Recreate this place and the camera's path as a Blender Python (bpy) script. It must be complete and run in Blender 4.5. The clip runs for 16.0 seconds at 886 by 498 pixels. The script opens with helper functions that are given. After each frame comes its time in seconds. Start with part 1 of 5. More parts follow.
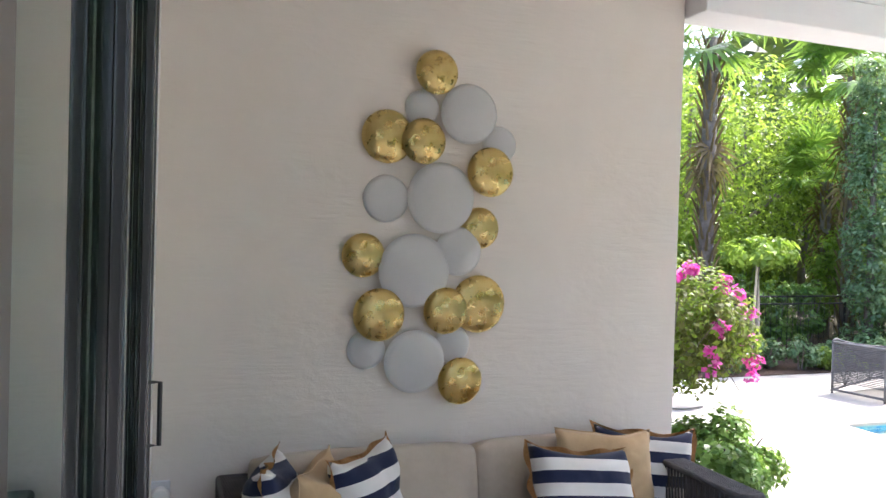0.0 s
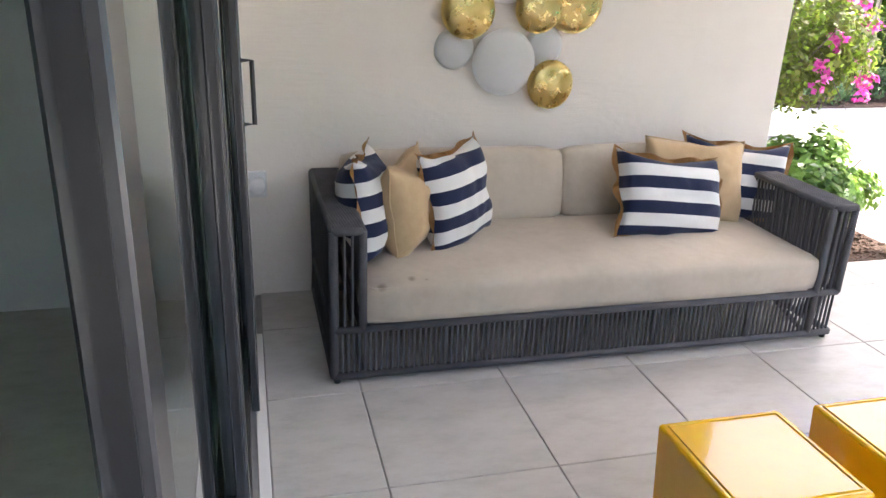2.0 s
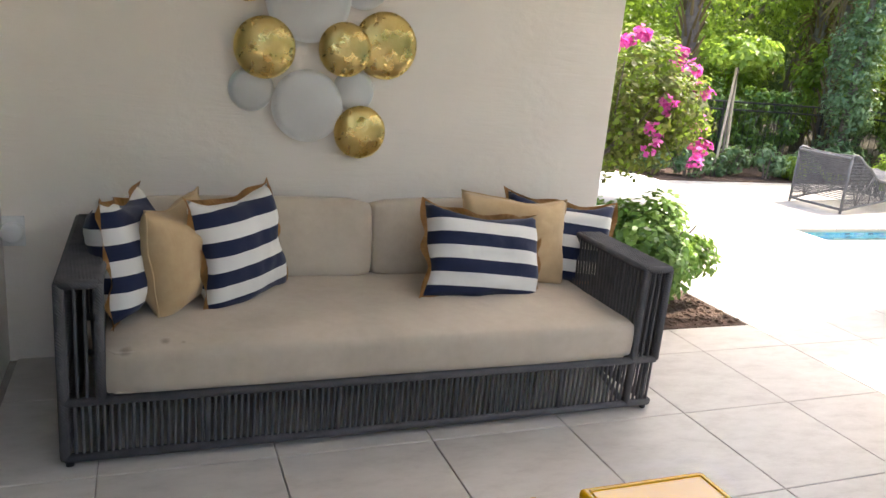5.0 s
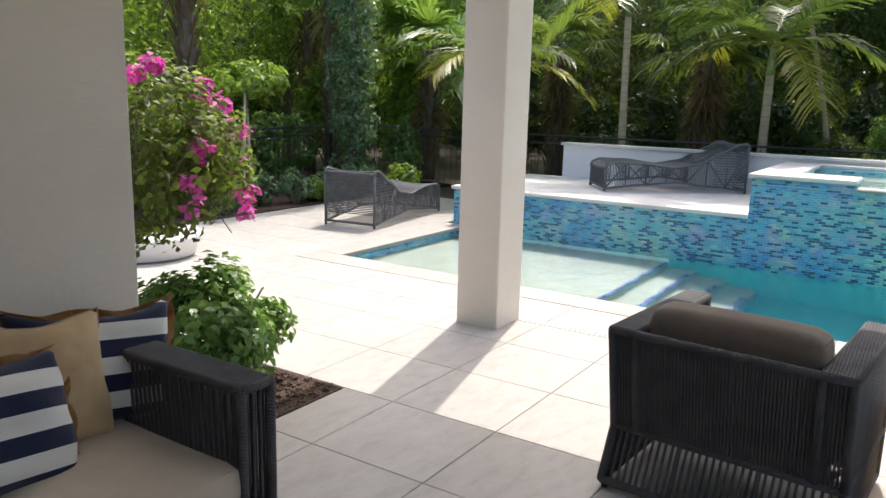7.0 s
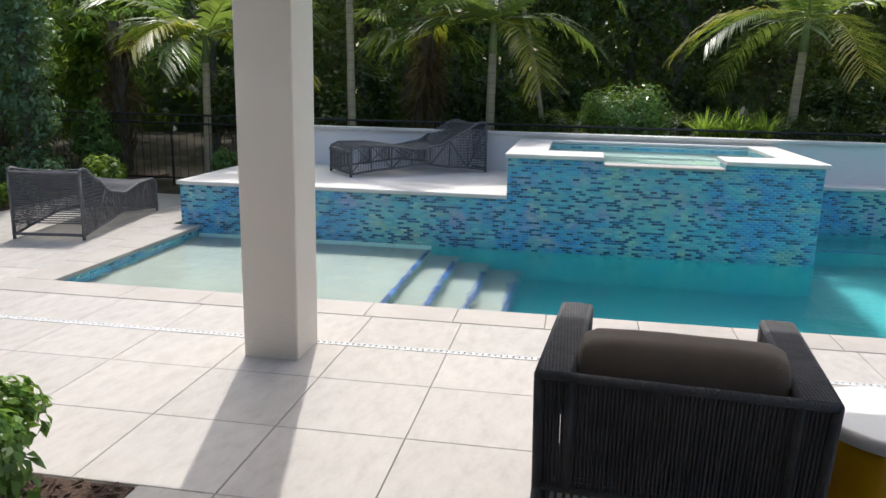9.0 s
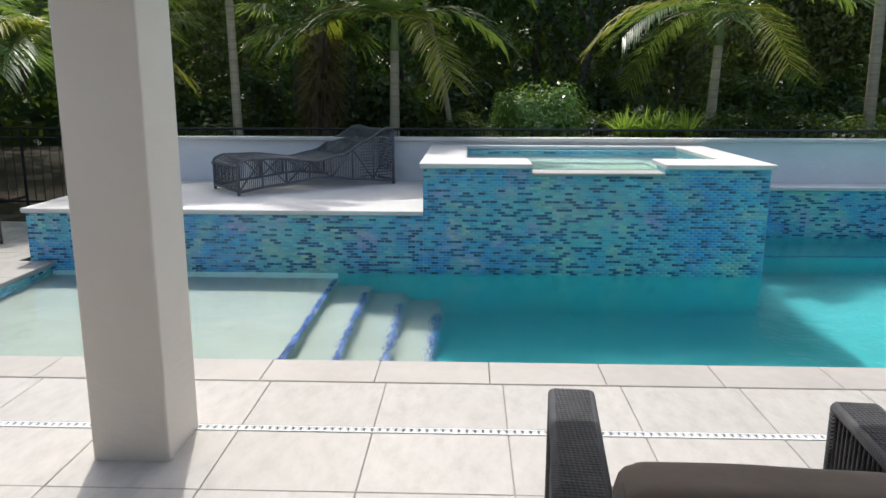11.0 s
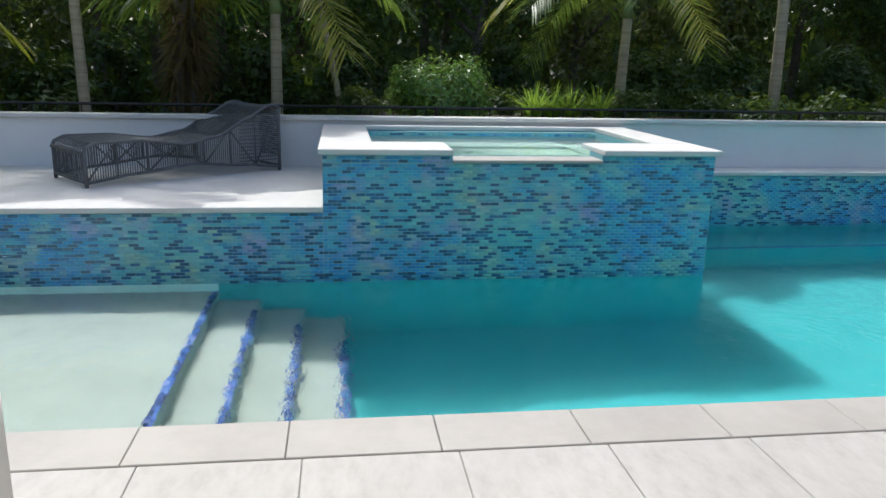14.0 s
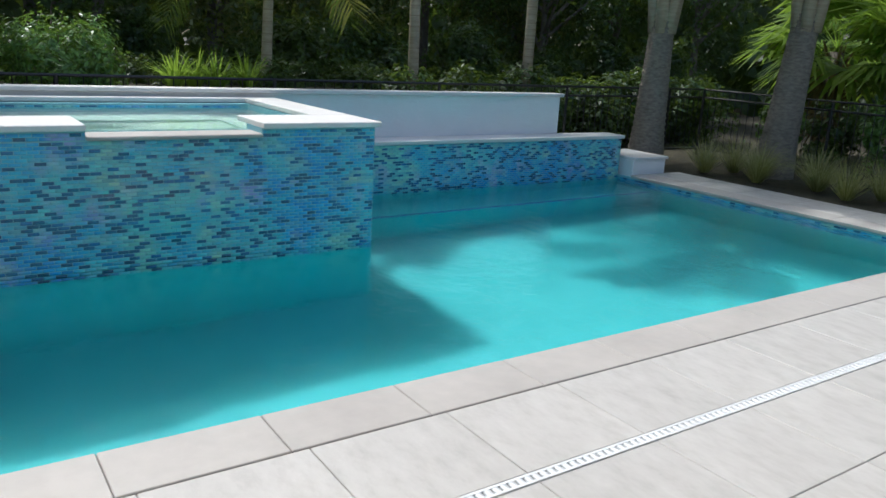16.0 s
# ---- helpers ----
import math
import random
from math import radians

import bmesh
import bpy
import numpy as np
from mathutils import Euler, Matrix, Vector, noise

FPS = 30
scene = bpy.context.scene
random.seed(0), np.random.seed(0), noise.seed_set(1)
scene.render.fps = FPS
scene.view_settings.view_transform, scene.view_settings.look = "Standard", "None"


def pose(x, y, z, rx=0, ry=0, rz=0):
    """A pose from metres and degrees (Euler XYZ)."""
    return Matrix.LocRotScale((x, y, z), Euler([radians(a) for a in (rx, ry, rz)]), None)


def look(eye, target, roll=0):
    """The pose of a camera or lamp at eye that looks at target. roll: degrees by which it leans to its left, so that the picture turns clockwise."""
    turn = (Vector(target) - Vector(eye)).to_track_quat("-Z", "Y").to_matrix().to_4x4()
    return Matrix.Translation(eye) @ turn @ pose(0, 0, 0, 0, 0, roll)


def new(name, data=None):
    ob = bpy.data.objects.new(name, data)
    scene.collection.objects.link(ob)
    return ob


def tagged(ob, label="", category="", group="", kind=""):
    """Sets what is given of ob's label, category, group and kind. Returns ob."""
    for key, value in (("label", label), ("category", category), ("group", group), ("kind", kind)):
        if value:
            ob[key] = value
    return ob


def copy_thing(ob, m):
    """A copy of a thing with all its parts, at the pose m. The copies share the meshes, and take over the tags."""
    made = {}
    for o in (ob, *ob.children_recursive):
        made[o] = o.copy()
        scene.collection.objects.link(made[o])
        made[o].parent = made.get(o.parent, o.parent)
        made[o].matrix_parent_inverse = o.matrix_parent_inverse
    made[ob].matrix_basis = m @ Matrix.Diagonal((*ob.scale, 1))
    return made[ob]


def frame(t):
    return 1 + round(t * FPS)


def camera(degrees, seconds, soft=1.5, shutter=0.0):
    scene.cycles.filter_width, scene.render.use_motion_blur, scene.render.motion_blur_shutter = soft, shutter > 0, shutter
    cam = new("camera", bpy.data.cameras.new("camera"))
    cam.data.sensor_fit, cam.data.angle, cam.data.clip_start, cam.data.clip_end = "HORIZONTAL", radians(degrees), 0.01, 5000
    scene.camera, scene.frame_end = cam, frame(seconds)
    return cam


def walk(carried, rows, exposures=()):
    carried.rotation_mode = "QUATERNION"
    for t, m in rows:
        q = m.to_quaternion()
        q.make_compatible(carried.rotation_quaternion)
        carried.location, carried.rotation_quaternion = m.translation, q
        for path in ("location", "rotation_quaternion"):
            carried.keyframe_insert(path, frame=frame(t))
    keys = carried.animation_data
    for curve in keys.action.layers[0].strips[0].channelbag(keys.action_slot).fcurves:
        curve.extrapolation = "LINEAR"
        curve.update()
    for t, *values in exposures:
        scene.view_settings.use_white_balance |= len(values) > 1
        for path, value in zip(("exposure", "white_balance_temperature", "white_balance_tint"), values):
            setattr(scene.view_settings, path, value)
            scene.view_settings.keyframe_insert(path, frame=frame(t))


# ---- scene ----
cam = camera(60.3, 16.0)
PATH = [
    (0, (0.027, 0.164, 1.813), (0.707, 2.044, 1.784), 1.6),
    (0.5, (0.0, 0.19, 1.756), (0.623, 2.077, 1.534), 2.1),
    (1, (-0.027, 0.22, 1.706), (0.55, 2.095, 1.315), 2.4),
    (1.5, (-0.011, 0.218, 1.655), (0.506, 2.073, 1.118), 1.9),
    (2, (-0.006, 0.226, 1.642), (0.471, 2.033, 0.932), 2.2),
    (2.5, (0.012, 0.237, 1.587), (0.457, 1.981, 0.715), 2.3),
    (3, (0.006, 0.262, 1.505), (0.443, 1.926, 0.484), 2.8),
    (3.2, (0.0, 0.285, 1.484), (0.429, 1.913, 0.404), 3.5),
    (5.3, (0.629, 0.441, 1.527), (1.454, 2.203, 1.068), 5.8),
    (5.5, (0.661, 0.541, 1.531), (1.603, 2.248, 1.087), 5.1),
    (6, (0.758, 0.767, 1.516), (2.011, 2.27, 1.099), 4.1),
    (6.5, (0.914, 0.997, 1.507), (2.395, 2.281, 1.111), 2.5),
    (7, (1.028, 1.266, 1.549), (2.671, 2.338, 1.159), 1.5),
    (7.5, (1.043, 1.572, 1.585), (2.797, 2.449, 1.193), 0.8),
    (8, (1.128, 1.811, 1.568), (2.957, 2.513, 1.162), 0.4),
    (8.5, (1.347, 2.029, 1.589), (3.232, 2.547, 1.167), 0.6),
    (9, (1.532, 2.21, 1.566), (3.458, 2.536, 1.136), 1.2),
    (9.5, (1.729, 2.34, 1.577), (3.676, 2.487, 1.146), 1.9),
    (9.7, (1.836, 2.336, 1.531), (3.788, 2.449, 1.11), 1.2),
    (12, (3.019, 2.561, 1.526), (4.973, 2.618, 1.104), 0.1),
    (12.5, (3.194, 2.578, 1.492), (5.144, 2.633, 1.05), 0.2),
    (13, (3.343, 2.692, 1.505), (5.288, 2.686, 1.041), 0.8),
    (13.5, (3.466, 2.74, 1.525), (5.406, 2.624, 1.051), 1.1),
    (14, (3.616, 2.729, 1.493), (5.54, 2.463, 1.017), 1.2),
    (14.5, (3.786, 2.664, 1.499), (5.672, 2.219, 1.005), 1.2),
    (15, (3.901, 2.628, 1.452), (5.721, 1.972, 0.946), 1.5),
    (15.5, (3.959, 2.671, 1.457), (5.676, 1.786, 0.94), 2.3),
    (16, (3.977, 2.728, 1.467), (5.568, 1.631, 0.951), 3.2),
]
EXPOSURES = [(0, 2.4, 6200, 16), (1.5, 2.85, 6600, 17), (3, 3.25, 6350, 15), (5.5, 2.05, 7000, 13), (6.2, 1.45, 6800, 12), (7, 1.14, 6550, 11), (8, 0.88, 6400, 10.5), (9, 0.66, 6250, 10), (12, 0.58, 6150, 8), (16, 0.5, 5850, 6)]
walk(cam, [(t, look(eye, target, roll)) for t, eye, target, roll in PATH], EXPOSURES)

# ---- world, sun, exposure ----
SUN_EL, SUN_AZ = radians(60), math.atan2(0.25, 0.97)
sun_dir = Vector((math.cos(SUN_EL) * math.cos(SUN_AZ), math.cos(SUN_EL) * math.sin(SUN_AZ), math.sin(SUN_EL)))
world = bpy.data.worlds.new("sky")
scene.world = world
world.use_nodes = True
wn = world.node_tree
sky = wn.nodes.new("ShaderNodeTexSky")
sky.sky_type = "NISHITA"
sky.sun_disc = False
sky.sun_elevation = SUN_EL
sky.sun_rotation = math.pi / 2 - SUN_AZ
sky.air_density, sky.dust_density, sky.ozone_density = 1.0, 4.0, 1.0
wn.links.new(sky.outputs["Color"], wn.nodes["Background"].inputs["Color"])
wn.nodes["Background"].inputs["Strength"].default_value = 0.15
sun = new("sun", bpy.data.lights.new("sun", "SUN"))
sun.data.energy, sun.data.angle, sun.data.color = 2.0, radians(0.55), (1.0, 0.95, 0.87)
sun.matrix_world = look(Vector((0, 0, 12)) + sun_dir, (0, 0, 12))


# ---- mesh helpers ----
def obj(name, bm, material, parent=None, label="", smooth=False):
    me = bpy.data.meshes.new(name)
    bm.to_mesh(me)
    bm.free()
    if smooth:
        for p in me.polygons:
            p.use_smooth = True
    me.materials.append(material)
    ob = new(name, me)
    ob.parent = parent
    if label:
        ob["label"] = label
    return ob


def part(name, bm, material, parent, label="", smooth=False):
    return obj(name, bm, material, parent, label, smooth)


def thing(name, m, label, category, group=""):
    e = new(name)
    e.empty_display_size = 0.1
    e.matrix_basis = m
    return tagged(e, label, category, group)


def structure(ob, label="", category=""):
    return tagged(ob, label, category, kind="structure")


def box(bm, x0, y0, z0, x1, y1, z1, bevel=0.0, seg=1):
    tmp = bmesh.new()
    bmesh.ops.create_cube(tmp, size=1, matrix=Matrix.LocRotScale(((x0 + x1) / 2, (y0 + y1) / 2, (z0 + z1) / 2), None, (x1 - x0, y1 - y0, z1 - z0)))
    if bevel:
        bmesh.ops.bevel(tmp, geom=tmp.edges[:], offset=bevel, segments=seg, affect="EDGES", profile=0.5)
    me = bpy.data.meshes.new("tmp")
    tmp.to_mesh(me)
    tmp.free()
    bm.from_mesh(me)
    bpy.data.meshes.remove(me)
    return bm


def boxed(x0, y0, z0, x1, y1, z1, bevel=0.0, seg=1):
    return box(bmesh.new(), x0, y0, z0, x1, y1, z1, bevel, seg)


def tube(bm, pts, r, n=6, r1=None, cap=True):
    pts = [Vector(p) for p in pts]
    rings = []
    for i, p in enumerate(pts):
        d = (pts[min(i + 1, len(pts) - 1)] - pts[max(i - 1, 0)]).normalized()
        u = d.cross(Vector((0, 0, 1)) if abs(d.z) < 0.95 else Vector((1, 0, 0))).normalized()
        v = d.cross(u)
        rr = r if r1 is None else r + (r1 - r) * i / (len(pts) - 1)
        rings.append([bm.verts.new(p + rr * (math.cos(a) * u + math.sin(a) * v)) for a in (2 * math.pi * k / n for k in range(n))])
    for a, b in zip(rings, rings[1:]):
        for k in range(n):
            bm.faces.new((a[k], a[(k + 1) % n], b[(k + 1) % n], b[k]))
    if cap:
        bm.faces.new(rings[0][::-1])
        bm.faces.new(rings[-1])
    return bm


def quads(name, verts, faces, material, parent=None, smooth=False):
    """One mesh from numpy arrays of vertices (n, 3) and quads (m, 4)."""
    me = bpy.data.meshes.new(name)
    me.vertices.add(len(verts))
    me.vertices.foreach_set("co", np.asarray(verts, dtype=np.float32).ravel())
    me.loops.add(len(faces) * 4)
    me.loops.foreach_set("vertex_index", np.asarray(faces, dtype=np.int32).ravel())
    me.polygons.add(len(faces))
    me.polygons.foreach_set("loop_start", np.arange(0, len(faces) * 4, 4, dtype=np.int32))
    me.update(calc_edges=True)
    me.validate()
    me.materials.append(material)
    if smooth:
        for p in me.polygons:
            p.use_smooth = True
    ob = new(name, me)
    ob.parent = parent
    return ob


# ---- materials ----
def material(name, color, rough=0.6, metal=0.0, spec=0.5):
    m = bpy.data.materials.new(name)
    m.use_nodes = True
    b = m.node_tree.nodes["Principled BSDF"]
    b.inputs["Base Color"].default_value = (*color, 1)
    b.inputs["Roughness"].default_value = rough
    b.inputs["Metallic"].default_value = metal
    b.inputs["Specular IOR Level"].default_value = spec
    return m


def node(m, kind, **values):
    n = m.node_tree.nodes.new("ShaderNode" + kind)
    for k, v in values.items():
        n.inputs[k.replace("_", " ")].default_value = v
    return n


def wire(m, a, b):
    m.node_tree.links.new(a, b)


def bsdf(m):
    return m.node_tree.nodes["Principled BSDF"]


def coords(m, scale=(1, 1, 1), world_space=True, rot=(0, 0, 0)):
    if world_space:
        src = m.node_tree.nodes.new("ShaderNodeNewGeometry").outputs["Position"]
    else:
        src = m.node_tree.nodes.new("ShaderNodeTexCoord").outputs["Object"]
    mp = m.node_tree.nodes.new("ShaderNodeMapping")
    mp.inputs["Scale"].default_value = scale
    mp.inputs["Rotation"].default_value = rot
    wire(m, src, mp.inputs["Vector"])
    return mp.outputs["Vector"]


def ramp(m, fac, stops):
    r = m.node_tree.nodes.new("ShaderNodeValToRGB")
    e = r.color_ramp.elements
    while len(e) < len(stops):
        e.new(0.5)
    for el, (p, c) in zip(e, stops):
        el.position, el.color = p, (*c, 1)
    wire(m, fac, r.inputs["Fac"])
    return r.outputs["Color"]


def mixc(m, fac, a, b, mode="MIX"):
    n = m.node_tree.nodes.new("ShaderNodeMix")
    n.data_type, n.blend_type = "RGBA", mode
    for sock, v in ((n.inputs[0], fac), (n.inputs[6], a), (n.inputs[7], b)):
        if isinstance(v, (int, float)):
            sock.default_value = v
        elif isinstance(v, tuple):
            sock.default_value = (*v, 1)
        else:
            wire(m, v, sock)
    return n.outputs[2]


def noise_tex(m, vec, scale, detail=4.0, rough=0.55):
    n = node(m, "TexNoise", Scale=scale, Detail=detail, Roughness=rough)
    wire(m, vec, n.inputs["Vector"])
    return n.outputs["Fac"]


def bump(m, height, strength, distance, base=None):
    n = node(m, "Bump", Strength=strength, Distance=distance)
    wire(m, height, n.inputs["Height"])
    if base is not None:
        wire(m, base, n.inputs["Normal"])
    wire(m, n.outputs["Normal"], bsdf(m).inputs["Normal"])
    return n.outputs["Normal"]


def varied(name, lo, hi, scale=6.0, rough=0.6, bump_scale=60.0, bump_strength=0.2, bump_dist=0.003, stretch=(1, 1, 1), metal=0.0, spec=0.5, world_space=True):
    m = material(name, lo, rough, metal, spec)
    v = coords(m, stretch, world_space)
    f = noise_tex(m, v, scale)
    f2 = noise_tex(m, v, scale * 7, 3)
    add = node(m, "Math")
    add.operation = "MULTIPLY_ADD"
    wire(m, f2, add.inputs[0])
    add.inputs[1].default_value = 0.35
    wire(m, f, add.inputs[2])
    wire(m, ramp(m, add.outputs[0], [(0.38, lo), (0.85, hi)]), bsdf(m).inputs["Base Color"])
    bump(m, noise_tex(m, v, bump_scale, 5), bump_strength, bump_dist)
    return m


def make_stucco(name, lo, hi):
    m = varied(name, lo, hi, 0.9, 0.85, spec=0.2)
    v = coords(m, (5.0, 5.0, 38.0))
    v2 = coords(m, (1, 1, 1))
    a = noise_tex(m, v, 1.0, 6, 0.6)
    p = noise_tex(m, v2, 3.2, 2)
    pr = ramp(m, p, [(0.42, (0, 0, 0)), (0.62, (1, 1, 1))])
    vert = noise_tex(m, coords(m, (16, 16, 22)), 1.0, 5)
    h = mixc(m, pr, a, vert)
    n1 = bump(m, h, 0.5, 0.010)
    bump(m, noise_tex(m, v2, 140, 3), 0.25, 0.002, n1)
    return m


STUCCO = make_stucco("stucco", (0.71, 0.645, 0.57), (0.78, 0.715, 0.64))
WHITE_WALL = make_stucco("white_stucco", (0.74, 0.73, 0.72), (0.80, 0.79, 0.775))
COLUMN_PAINT = make_stucco("pale_column_stucco", (0.82, 0.735, 0.635), (0.87, 0.79, 0.695))
CEILING = varied("ceiling_paint", (0.80, 0.785, 0.76), (0.85, 0.835, 0.81), 2, 0.8)
TRIM = varied("white_trim", (0.72, 0.70, 0.66), (0.78, 0.76, 0.72), 3, 0.5)


def make_tile():
    m = material("porcelain_tile", (0.6, 0.57, 0.53), 0.42, spec=0.4)
    rnd = m.node_tree.nodes.new("ShaderNodeObjectInfo").outputs["Random"]
    v = coords(m, (1, 1, 1))
    shift = m.node_tree.nodes.new("ShaderNodeVectorMath")
    shift.operation = "MULTIPLY_ADD"
    wire(m, rnd, shift.inputs[0])
    shift.inputs[1].default_value = (37, 53, 0)
    wire(m, coords(m, (2.4, 5.2, 1), rot=(0, 0, radians(38))), shift.inputs[2])
    streak = noise_tex(m, shift.outputs[0], 2.4, 7, 0.66)
    cloud = noise_tex(m, v, 1.6, 4)
    c = ramp(m, streak, [(0.28, (0.425, 0.395, 0.358)), (0.5, (0.505, 0.475, 0.437)), (0.75, (0.565, 0.533, 0.492))])
    c = mixc(m, ramp(m, cloud, [(0.35, (0, 0, 0)), (0.75, (0.35, 0.35, 0.35))]), c, (0.385, 0.36, 0.33))
    tone = ramp(m, rnd, [(0.0, (0.93, 0.93, 0.93)), (1.0, (1.0, 1.0, 1.0))])
    c = mixc(m, 1.0, c, tone, "MULTIPLY")
    spots = noise_tex(m, v, 34, 2)
    c = mixc(m, ramp(m, spots, [(0.72, (0, 0, 0)), (0.80, (0.3, 0.3, 0.3))]), c, (0.27, 0.25, 0.225))
    wire(m, c, bsdf(m).inputs["Base Color"])
    wire(m, ramp(m, streak, [(0.3, (0.50, 0.50, 0.50)), (0.7, (0.33, 0.33, 0.33))]), bsdf(m).inputs["Roughness"])
    n1 = bump(m, streak, 0.32, 0.007)
    bump(m, noise_tex(m, v, 160, 3), 0.12, 0.001, n1)
    return m


TILE = make_tile()
COPING = varied("coping_stone", (0.35, 0.318, 0.285), (0.44, 0.405, 0.365), 1.8, 0.55, 90, 0.2)
DECK_STONE = varied("white_deck_stone", (0.60, 0.57, 0.535), (0.70, 0.67, 0.635), 2.2, 0.55, 90, 0.2)
GROUT = varied("dark_grout", (0.22, 0.20, 0.185), (0.30, 0.28, 0.26), 12, 0.9)
DOOR_METAL = varied("anodised_frame", (0.055, 0.055, 0.057), (0.078, 0.078, 0.08), 8, 0.25, 200, 0.05, metal=0.35, spec=0.8)
STEEL = varied("brushed_track", (0.45, 0.45, 0.46), (0.6, 0.6, 0.6), 20, 0.35, 200, 0.1, metal=0.8)
BLACK = varied("black_metal", (0.012, 0.012, 0.013), (0.02, 0.02, 0.022), 10, 0.4)


def make_glass(name, color, ior=1.5, rough=0.0):
    m = material(name, color, rough)
    bsdf(m).inputs["Transmission Weight"].default_value = 1.0
    bsdf(m).inputs["IOR"].default_value = ior
    return m


GLASS = make_glass("tinted_door_glass", (0.70, 0.92, 0.83))


def make_water(name, color, scale, strength):
    m = make_glass(name, color, 1.333)
    v = coords(m, (1, 1.5, 1))
    n1 = bump(m, noise_tex(m, v, scale, 2, 0.5), strength, 0.03)
    bump(m, noise_tex(m, v, scale * 4.5, 3, 0.6), strength * 1.3, 0.009, n1)
    return m


WATER = make_water("pool_water", (0.86, 0.98, 0.97), 4.2, 0.30)
SPA_WATER = make_water("spa_water", (0.86, 0.98, 0.97), 2.5, 0.15)
PLASTER = varied("pale_pool_plaster", (0.32, 0.35, 0.315), (0.38, 0.41, 0.37), 3, 0.7)
# Brighter copy of the plaster; sunlit mint water is put into its colour.
SPA_PLASTER = varied("water_tinted_spa_plaster", (0.54, 0.73, 0.64), (0.62, 0.80, 0.71), 3, 0.7)
# Same pool plaster, its colour lightened for the light scattered below the waterline.
FOOTING = varied("scatter_lit_plaster", (0.60, 0.90, 0.85), (0.66, 0.93, 0.89), 3, 0.7)
# The aqua that deep water gives to light is put into this plaster's colour.
DEEP = varied("water_tinted_plaster", (0.046, 0.39, 0.415), (0.060, 0.445, 0.47), 3, 0.7)


def make_mosaic():
    m = material("glass_mosaic", (0.1, 0.4, 0.6), 0.12, spec=0.8)
    geo = m.node_tree.nodes.new("ShaderNodeNewGeometry")
    info = m.node_tree.nodes.new("ShaderNodeObjectInfo")
    add = node(m, "Math")
    add.operation = "ADD"
    wire(m, geo.outputs["Random Per Island"], add.inputs[0])
    wire(m, info.outputs["Random"], add.inputs[1])
    fr = node(m, "Math")
    fr.operation = "FRACT"
    wire(m, add.outputs[0], fr.inputs[0])
    v = coords(m, (1, 1, 1))
    pale = ramp(m, noise_tex(m, v, 1.7, 3), [(0.34, (0.20, 0.56, 0.55)), (0.47, (0.09, 0.46, 0.62)), (0.58, (0.035, 0.30, 0.66)), (0.70, (0.15, 0.54, 0.58))])
    pale = mixc(m, ramp(m, noise_tex(m, v, 3.6, 2), [(0.56, (0, 0, 0)), (0.72, (0.55, 0.55, 0.55))]), pale, (0.50, 0.36, 0.62))
    pale = mixc(m, ramp(m, noise_tex(m, coords(m, (1.3, 1.3, 2.2)), 2.3, 2), [(0.54, (0, 0, 0)), (0.70, (0.6, 0.6, 0.6))]), pale, (0.42, 0.56, 0.36))
    tint = ramp(m, fr.outputs[0], [(0.27, (0.62, 0.74, 0.86)), (0.5, (0.85, 0.95, 1.0)), (0.75, (1.0, 1.0, 0.92)), (1.0, (1.25, 1.2, 1.1))])
    pale = mixc(m, 1.0, pale, tint, "MULTIPLY")
    dark = ramp(m, fr.outputs[0], [(0.0, (0.010, 0.075, 0.15)), (0.14, (0.018, 0.13, 0.24)), (0.26, (0.022, 0.16, 0.36))])
    c = mixc(m, ramp(m, fr.outputs[0], [(0.255, (0, 0, 0)), (0.275, (1, 1, 1))]), dark, pale)
    wire(m, c, bsdf(m).inputs["Base Color"])
    bsdf(m).inputs["Coat Weight"].default_value = 0.6
    bsdf(m).inputs["Coat Roughness"].default_value = 0.05
    bump(m, noise_tex(m, coords(m, (1, 1, 1)), 25, 2), 0.15, 0.004)
    return m


MOSAIC = make_mosaic()
MOSAIC_GROUT = varied("mosaic_grout", (0.17, 0.38, 0.43), (0.25, 0.47, 0.52), 20, 0.9)
def make_step_mosaic():
    m = material("blue_step_mosaic", (0.03, 0.08, 0.3), 0.15, spec=0.7)
    rnd = m.node_tree.nodes.new("ShaderNodeNewGeometry").outputs["Random Per Island"]
    wire(m, ramp(m, rnd, [(0.0, (0.008, 0.02, 0.10)), (0.35, (0.02, 0.05, 0.22)), (0.6, (0.05, 0.12, 0.42)), (0.85, (0.14, 0.22, 0.55)), (1.0, (0.34, 0.28, 0.58))]), bsdf(m).inputs["Base Color"])
    return m


STEP_MOSAIC = make_step_mosaic()
NOSING = varied("blue_step_tile", (0.008, 0.03, 0.16), (0.05, 0.14, 0.38), 30, 0.2, spec=0.7)


def make_rope(name, lo, hi):
    m = varied(name, lo, hi, 12, 0.75, world_space=False)
    w = node(m, "TexWave", Scale=55.0, Distortion=1.0)
    w.wave_type, w.bands_direction = "BANDS", "DIAGONAL"
    wire(m, coords(m, (1, 1, 1), False), w.inputs["Vector"])
    bump(m, w.outputs["Fac"], 0.5, 0.003)
    return m


ROPE = make_rope("charcoal_rope", (0.048, 0.047, 0.050), (0.088, 0.085, 0.090))
# Lounger rope: the charcoal rope lightened to grey as if in full sun.
SUNLIT_ROPE = make_rope("sunlit_grey_rope", (0.085, 0.084, 0.087), (0.15, 0.148, 0.152))


